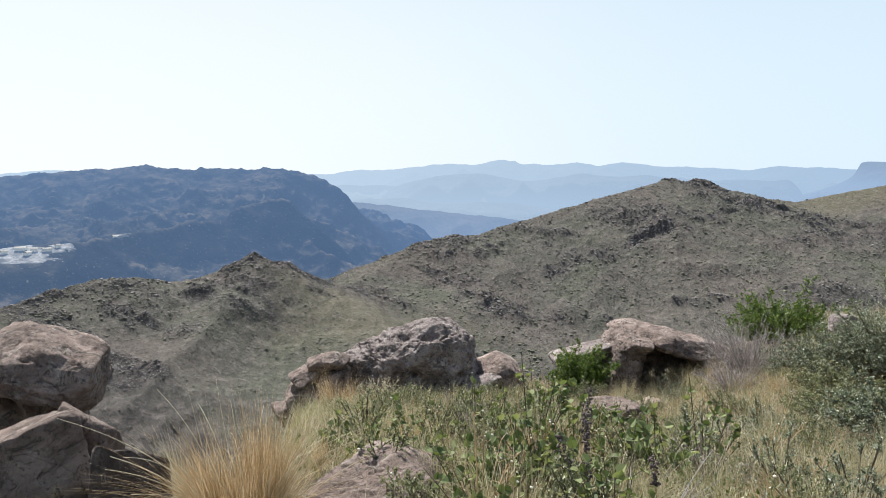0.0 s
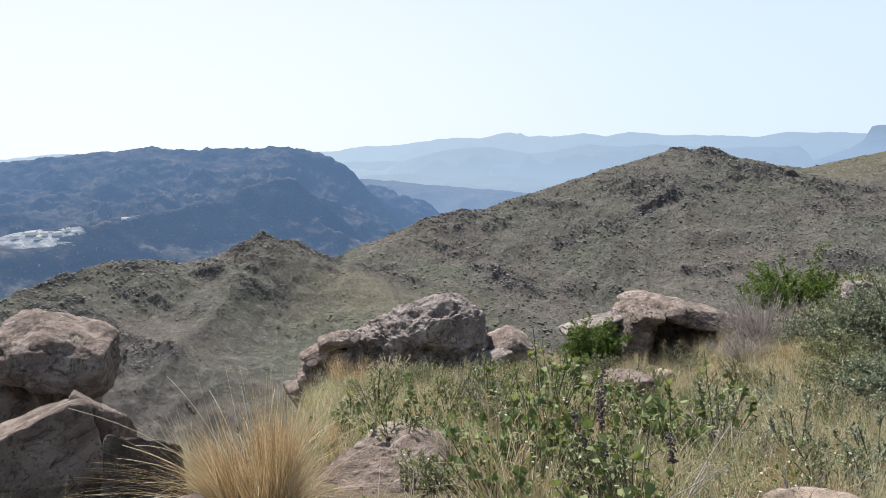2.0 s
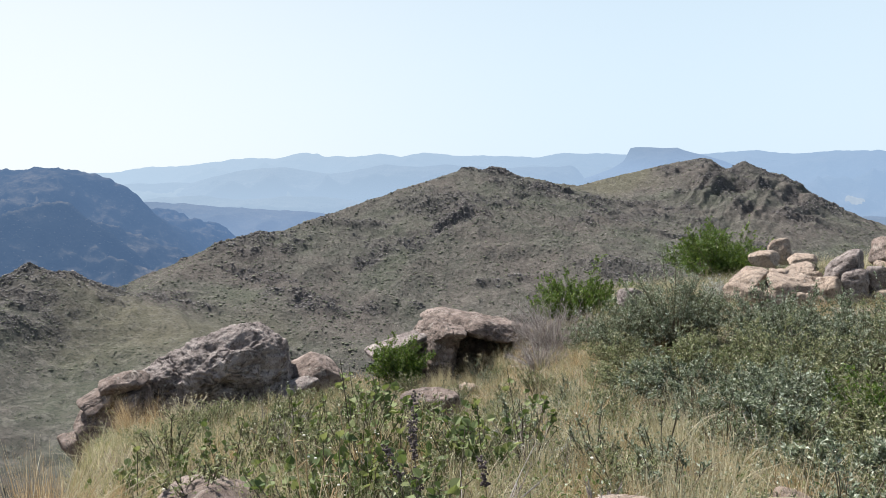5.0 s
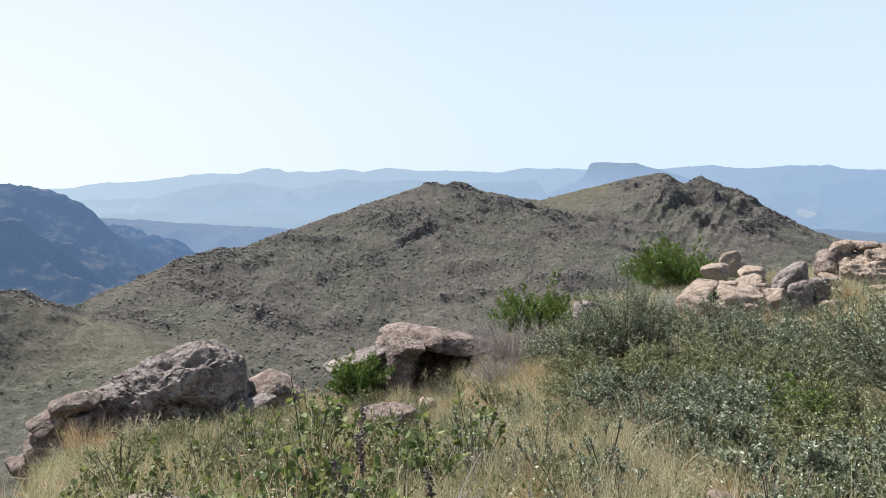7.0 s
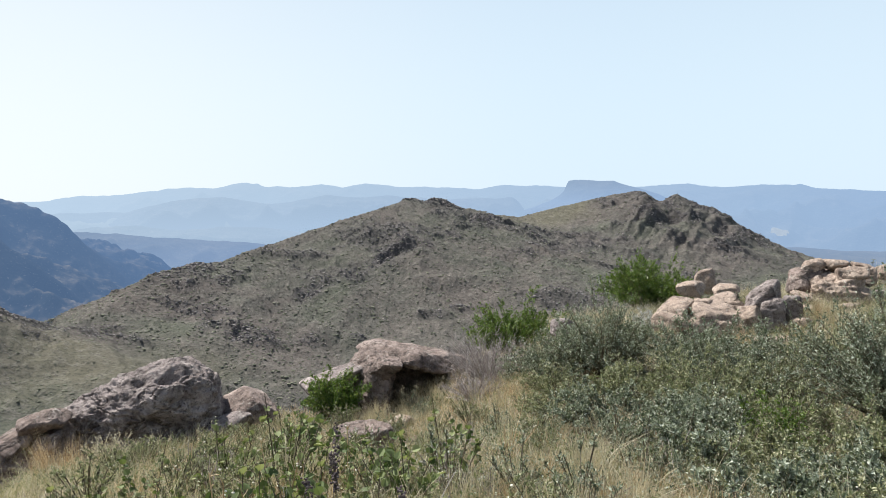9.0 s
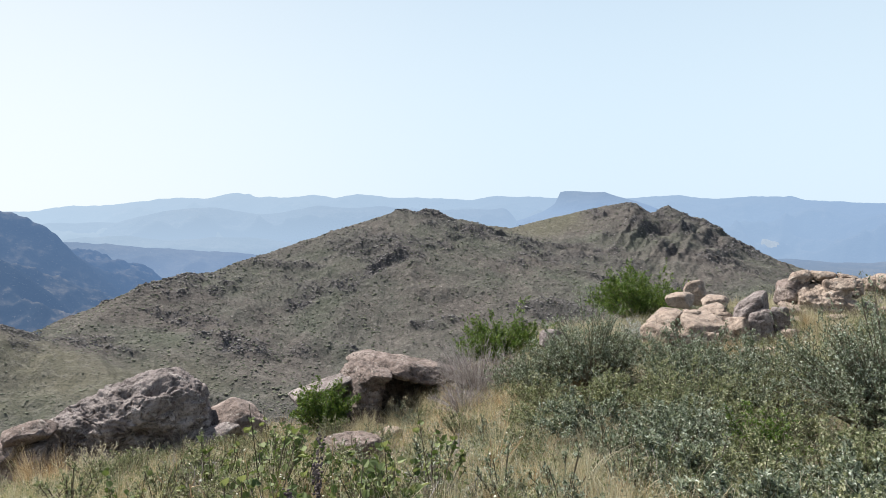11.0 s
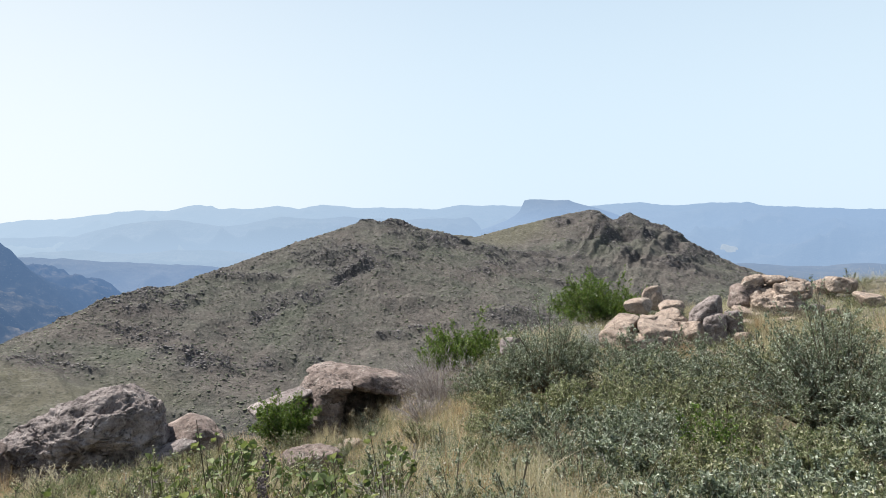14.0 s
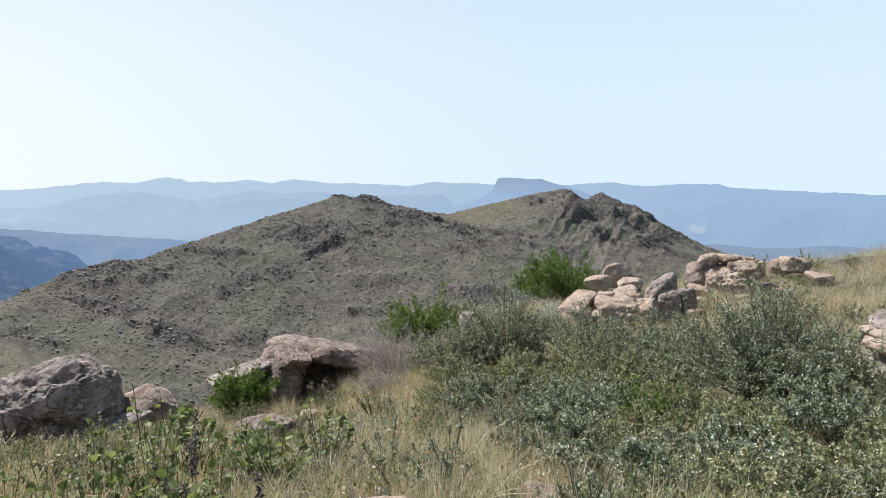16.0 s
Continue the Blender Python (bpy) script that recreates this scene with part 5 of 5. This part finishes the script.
def litter(name, label, n, seed, box, size, height, mat, lo, freq):
    rng_, root = scatter(n, seed, box, lambda x, y, q: in_view(x, y) & (fbm(x * freq, y * freq, 3, seed) * 0.5 + 0.5 + 0.4 * (q - 0.5) > lo))
    n = len(root)
    root[:, 2] += rng_.uniform(0, 1, n) ** 1.5 * height
    ln = size * rng_.uniform(0.6, 1.4, n)
    v, f = leaves(root, rng_.normal(size=(n, 3)) + np.array([[0, 0, 0.4]]), unit(rng_.normal(scale=0.6, size=(n, 3)) + np.array([[0, 0, 1.0]])), ln, ln * 0.5)
    tagged(new(name, raw_mesh(name, v, f, mat, False)), label, "herbs", kind="stuff")


sward("dry_grass", "thin dry straw grass over the hilltop", 62000, 501, (-3, 15, 1.5, 14), 0.28, 0.0050, M_STRAW, 0.30, 1.0, 0.5)
sward("green_grass", "short green grass between the stones", 45000, 502, (-2.6, 13, 1.5, 13), 0.22, 0.0050, M_GRASS, 0.35, 1.0, 0.6)
sward("crest_grass", "tall yellow-green grass along the crest", 42000, 503, (7.5, 26, 5, 21), 0.36, 0.0055, M_STRAW, 0.35, 1.0, 0.4)
sward("brow_grass", "golden dry grass on the brow", 9000, 504, (-2.6, 6, 7.5, 14), 0.28, 0.006, M_DRY, 0.50, 1.0, 0.5)
sward("crest_green", "green grass and herbs along the crest", 38000, 509, (7.5, 26, 4, 20), 0.30, 0.0055, M_GRASS, 0.35, 1.0, 0.5)
sward("slope_grass", "short dry grass on the steep brow", 14000, 508, (-5, 0.2, 3.6, 10), 0.20, 0.0045, M_STRAW, 0.15, 1.0, 0.6)
litter("herb_cover", "low green herb cover on the slope", 80000, 505, (-3, 12, 1.8, 13), 0.020, 0.20, M_HERB, 0.40, 0.7)
litter("silver_cover", "low silvery herb cover on the slope", 62000, 506, (1.5, 12, 1.8, 12), 0.022, 0.22, M_SILVER, 0.45, 0.6)
litter("leaf_cover", "green leaf cover among the weeds", 5000, 507, (-0.6, 4, 2.0, 8), 0.030, 0.18, M_WEED, 0.45, 0.9)


# ---------------------------------------------------------------- scrub and rocks on the far slopes
BLOCK = (np.array([(sx, sy, sz) for sx in (-1, 1) for sy in (-1, 1) for sz in (-1, 1)], dtype=float) * 0.72,
         np.array([(0, 1, 3, 2), (4, 6, 7, 5), (0, 4, 5, 1), (2, 3, 7, 6), (0, 2, 6, 4), (1, 5, 7, 3)]))


def specks(name, label, category, n, seed, bearings, reach, height, size, mat, keep, flat=0.7, spread=0.4, blocks=False):
    """Bushes, or angular blocks, each turned and misshapen by itself, on the slopes that face the hilltop."""
    rng_ = np.random.default_rng(seed)
    m = n * 6
    b, r = np.radians(rng_.uniform(*bearings, m)), rng_.uniform(*reach, m)
    ok = keep(r * np.sin(b), r * np.cos(b), rng_.uniform(0, 1, m))
    b, r = b[ok], r[ok]
    x, y = r * np.sin(b), r * np.cos(b)
    z = height(x, y)
    ahead = height((r + 3) * np.sin(b), (r + 3) * np.cos(b))
    ok = (z > ground_height(x, y) - 0.3) & ((ahead - EYE) / (r + 3) > (z - EYE) / r - 0.004)
    x, y, z = x[ok][:n], y[ok][:n], z[ok][:n]
    n = len(x)
    d, fi = BLOCK if blocks else ico(1)
    s = size * np.clip(rng_.lognormal(0, spread, n), 0.4, 2.1)
    jit = 1 + rng_.uniform(-0.38, 0.38, size=(n, len(d), 3 if blocks else 1))
    q = rng_.uniform(0, 6.28, n)
    co, si = np.cos(q)[:, None], np.sin(q)[:, None]
    p = d[None] * jit * s[:, None, None] * np.array([1, 1, flat])
    if blocks:
        p = p * rng_.uniform(0.7, 1.35, size=(n, 1, 3))
        t = rng_.normal(0, 0.35, n)[:, None]
        p = np.stack([p[..., 0] * np.cos(t) - p[..., 2] * np.sin(t), p[..., 1], p[..., 0] * np.sin(t) + p[..., 2] * np.cos(t)], -1)
    p = np.stack([p[..., 0] * co - p[..., 1] * si, p[..., 0] * si + p[..., 1] * co, p[..., 2]], -1)
    v = np.stack([x, y, z + (-0.05 if blocks else 0.15) * s], 1)[:, None, :] + p
    f = (fi[None] + (np.arange(n) * len(d))[:, None, None]).reshape(-1, fi.shape[1])
    tagged(new(name, raw_mesh(name, v.reshape(-1, 3), f, mat, False)), label, category, kind="stuff")


def scrubby(x, y, q):
    return q < (0.25 + 0.75 * np.clip(fbm(x * 0.03, y * 0.03, 4, 910) + 0.55, 0, 1)) * (1 - 0.93 * meadow(x, y))


def rubble(x, y, q):
    low = np.clip((np.hypot(x, y) - 255) / 90, 0.12, 1)
    return q < (0.12 + 0.9 * np.clip(fbm(x * 0.025, y * 0.05, 4, 900) + 0.35, 0, 1)) * (1 - 0.95 * meadow(x, y)) * low


def on_hill_rock(x, y, q):
    return hill_cover(x, y)[0] > 0.25 + 0.75 * q


def on_foot_rock(x, y, q):
    return foot_cover(x, y)[0] > 0.14 + 0.6 * q


def foot_crest(x, y, q):
    b, r = polar(x, y)
    d = spine_height(x, y, KNOB_CREST, 0.34, 0.22, 40)[1]
    return (0.25 + 1.1 * np.exp(-((b + 15.2) / 1.3) ** 2) + 0.8 * np.exp(-((b + 11) / 2.2) ** 2) + 0.4 * np.exp(-((b + 24) / 3) ** 2)) * np.exp(-(d / 9) ** 2) > q


def crest_rock(x, y, q):
    b, r = polar(x, y)
    d = spine_height(x, y, HILL_CREST, 0.33, 0.165, 95)[1]
    top = np.exp(-((b - 18.8) / 2.2) ** 2) + np.exp(-((b - 36) / 1.4) ** 2) + np.exp(-((b - 38.9) / 1.6) ** 2) + 0.8 * np.exp(-((b - 1.5) / 2.6) ** 2) + 0.35 * np.exp(-((b - 42.5) / 2.5) ** 2) + 0.10
    return top * np.exp(-(d / 7) ** 2) > q


M_SCRUB = leaf_material("scrub", (0.056, 0.064, 0.042), (0.086, 0.094, 0.062), (0.132, 0.132, 0.088), 0.8, 0.0)
M_SCREE = leaf_material("scree", (0.095, 0.085, 0.076), (0.145, 0.128, 0.114), (0.23, 0.205, 0.185), 0.9, 0.0)
# crag tones lifted and cooled to carry the hill's slight haze
M_CRAG = leaf_material("crag", (0.074, 0.069, 0.071), (0.118, 0.109, 0.109), (0.21, 0.190, 0.183), 0.9, 0.0)
specks("hill_scrub", "dark olive scrub dotted over the hill", "scrub", 17000, 601, (-10, 50), (235, 568), hill_height, 0.38, M_SCRUB, scrubby, 0.48)
specks("hill_scree", "grey-brown rocks strewn over the hill", "scree", 22000, 602, (-10, 50), (245, 568), hill_height, 0.20, M_SCREE, rubble, 0.7, 0.45, True)
specks("hill_outcrops", "dark rocky outcrops in bands across the hill", "outcrops", 26000, 606, (-6, 48), (270, 540), hill_height, 0.31, M_CRAG, on_hill_rock, 0.65, 0.45, True)
specks("hill_crags", "dark broken crags along the hill crest", "crags", 3200, 605, (-5, 48), (340, 560), hill_height, 0.40, M_CRAG, crest_rock, 0.5, 0.4, True)
def slope_top(x, y):
    return np.maximum(np.maximum(knob_height(x, y), hill_height(x, y)), ground_height(x, y))


specks("valley_scrub", "sparse dark scrub in the saddle below the hilltop", "scrub", 1500, 609, (-36, 8), (130, 250), slope_top, 0.20, M_SCRUB, scrubby, 0.55)
specks("valley_stones", "pale stones strewn in the saddle below the hilltop", "stones", 1500, 610, (-36, 8), (130, 250), slope_top, 0.11, M_SCREE, rubble, 0.6, 0.5, True)
specks("foothill_crags", "dark broken crags on the foothill knob", "crags", 2200, 608, (-40, -6), (235, 320), knob_height, 0.30, M_CRAG, foot_crest, 0.7, 0.45, True)
specks("foothill_scrub", "dark scrub dotted over the foothill", "scrub", 7000, 603, (-41, -5), (232, 340), knob_height, 0.26, M_SCRUB, scrubby, 0.42)
specks("foothill_scree", "grey rocks strewn over the foothill", "scree", 7000, 604, (-41, -5), (235, 340), knob_height, 0.10, M_SCREE, rubble, 0.55, 0.45, True)
specks("foothill_outcrops", "rocky outcrops on the foothill knob", "outcrops", 24000, 607, (-40, -6), (205, 325), knob_height, 0.15, M_CRAG, on_foot_rock, 0.6, 0.5, True)


# ---------------------------------------------------------------- works on the far bench, pale clearings
def plain_material(name, c0, c1, scale):
    m, nt, p = base_material(name)
    col = ramp(nt, noise_tex(nt, coords(nt), scale, 6, 0.7), [(0.35, c0), (0.65, c1)])
    nt.links.new(col, p.inputs["Base Color"])
    p.inputs["Roughness"].default_value = 0.9
    return m


M_WALLS = plain_material("white_wall", (0.70, 0.71, 0.70), (0.82, 0.82, 0.80), 0.4)
M_ROOFS = plain_material("sheet_roof", (0.20, 0.20, 0.20), (0.34, 0.33, 0.32), 0.5)


def far_height(x, y):
    return np.maximum(ridge_height(x, y), ground_height(x, y))


def clearing(name, label, bearing, reach, wide, deep, seed, height, mat=None):
    b = radians(bearing)
    cx, cy = reach * math.sin(b), reach * math.cos(b)
    u, v = np.meshgrid(np.linspace(-1, 1, 25), np.linspace(-1, 1, 25))
    k = 1 + 0.35 * fbm(np.arctan2(v, u) * 1.3 + seed, np.hypot(u, v), 2, seed)
    lx, ly = u * wide / 2 * k, v * deep / 2 * k
    x, y = cx + lx * math.cos(b) + ly * math.sin(b), cy - lx * math.sin(b) + ly * math.cos(b)
    z = height(x, y)
    z = z + 0.5 - 9.0 * np.clip(np.hypot(u, v) - 0.85 + 0.25 * fbm(u * 3, v * 3, 3, seed + 5), 0, 1) + 0.3 * fbm(x * 0.08, y * 0.08, 3, seed)
    idx = np.arange(625).reshape(25, 25)
    f = np.stack([idx[:-1, :-1], idx[:-1, 1:], idx[1:, 1:], idx[1:, :-1]], -1).reshape(-1, 4)
    tagged(new(name, raw_mesh(name, np.stack([x, y, z], -1).reshape(-1, 3), f, mat or M_WORKS)), label, "clearing", kind="structure")
    return cx, cy, float(z[12, 12])


def box_mesh(name, sx, sy, sz, mat, roof=0.0):
    bm = bmesh.new()
    bmesh.ops.create_cube(bm, size=1.0)
    for q in bm.verts:
        q.co = (q.co.x * sx, q.co.y * sy, (q.co.z + 0.5) * sz)
    if roof:
        for q in bm.verts:
            if q.co.z > sz * 0.5:
                q.co.y *= roof
    bmesh.ops.bevel(bm, geom=list(bm.edges), offset=0.06, segments=1, affect='EDGES')
    me = bpy.data.meshes.new(name)
    bm.to_mesh(me)
    bm.free()
    me.materials.append(mat)
    return me


def far_house(x, y, z, sx, sy, sz, turn):
    house = tagged(new("building"), "small white works building with a grey sheet roof", "building", "works buildings")
    house.matrix_world = pose(x, y, z, 0, 0, turn)
    part("wall", box_mesh("wall", sx, sy, sz, M_WALLS), house)
    part("roof", box_mesh("roof", sx * 1.08, sy * 1.12, sz * 0.35, M_ROOFS, 0.15), house).location = (0, 0, sz)


for k, (b, r, w, d) in enumerate([(-31.2, 1092, 104, 60), (-28.7, 1108, 34, 22), (-30.0, 1066, 50, 12)]):
    clearing("clearing", "white dusty cleared works ground on the far bench", b, r, w, d, 3 + k, far_height)
for k, (b, r, w) in enumerate([(-31.2, 1100, 13), (-30.4, 1094, 9), (-29.6, 1092, 11), (-32.2, 1090, 8), (-28.9, 1104, 7), (-30.8, 1082, 10)]):
    x, y = r * math.sin(radians(b)), r * math.cos(radians(b))
    far_house(x, y, float(far_height(np.array([x]), np.array([y]))[0]) + 0.5, w, w * 0.6, 4.0, 20 + 13 * k)
cx, cy, cz = clearing("clearing", "pale bare earth by a small building", -24.9, 1190, 34, 26, 7, far_height)
far_house(cx - 4, cy + 4, cz - 2.0, 12, 8, 4.5, 30)
clearing("clearing", "pale bare patch on the hazy plain", 3.0, 3300, 40, 200, 11, ground_height, M_FARPALE)
clearing("clearing", "long pale river bed on the hazy plain", 46.1, 3375, 60, 40, 13, lambda x, y: np.maximum(range_height(x, y), ground_height(x, y)), M_FARPALE)
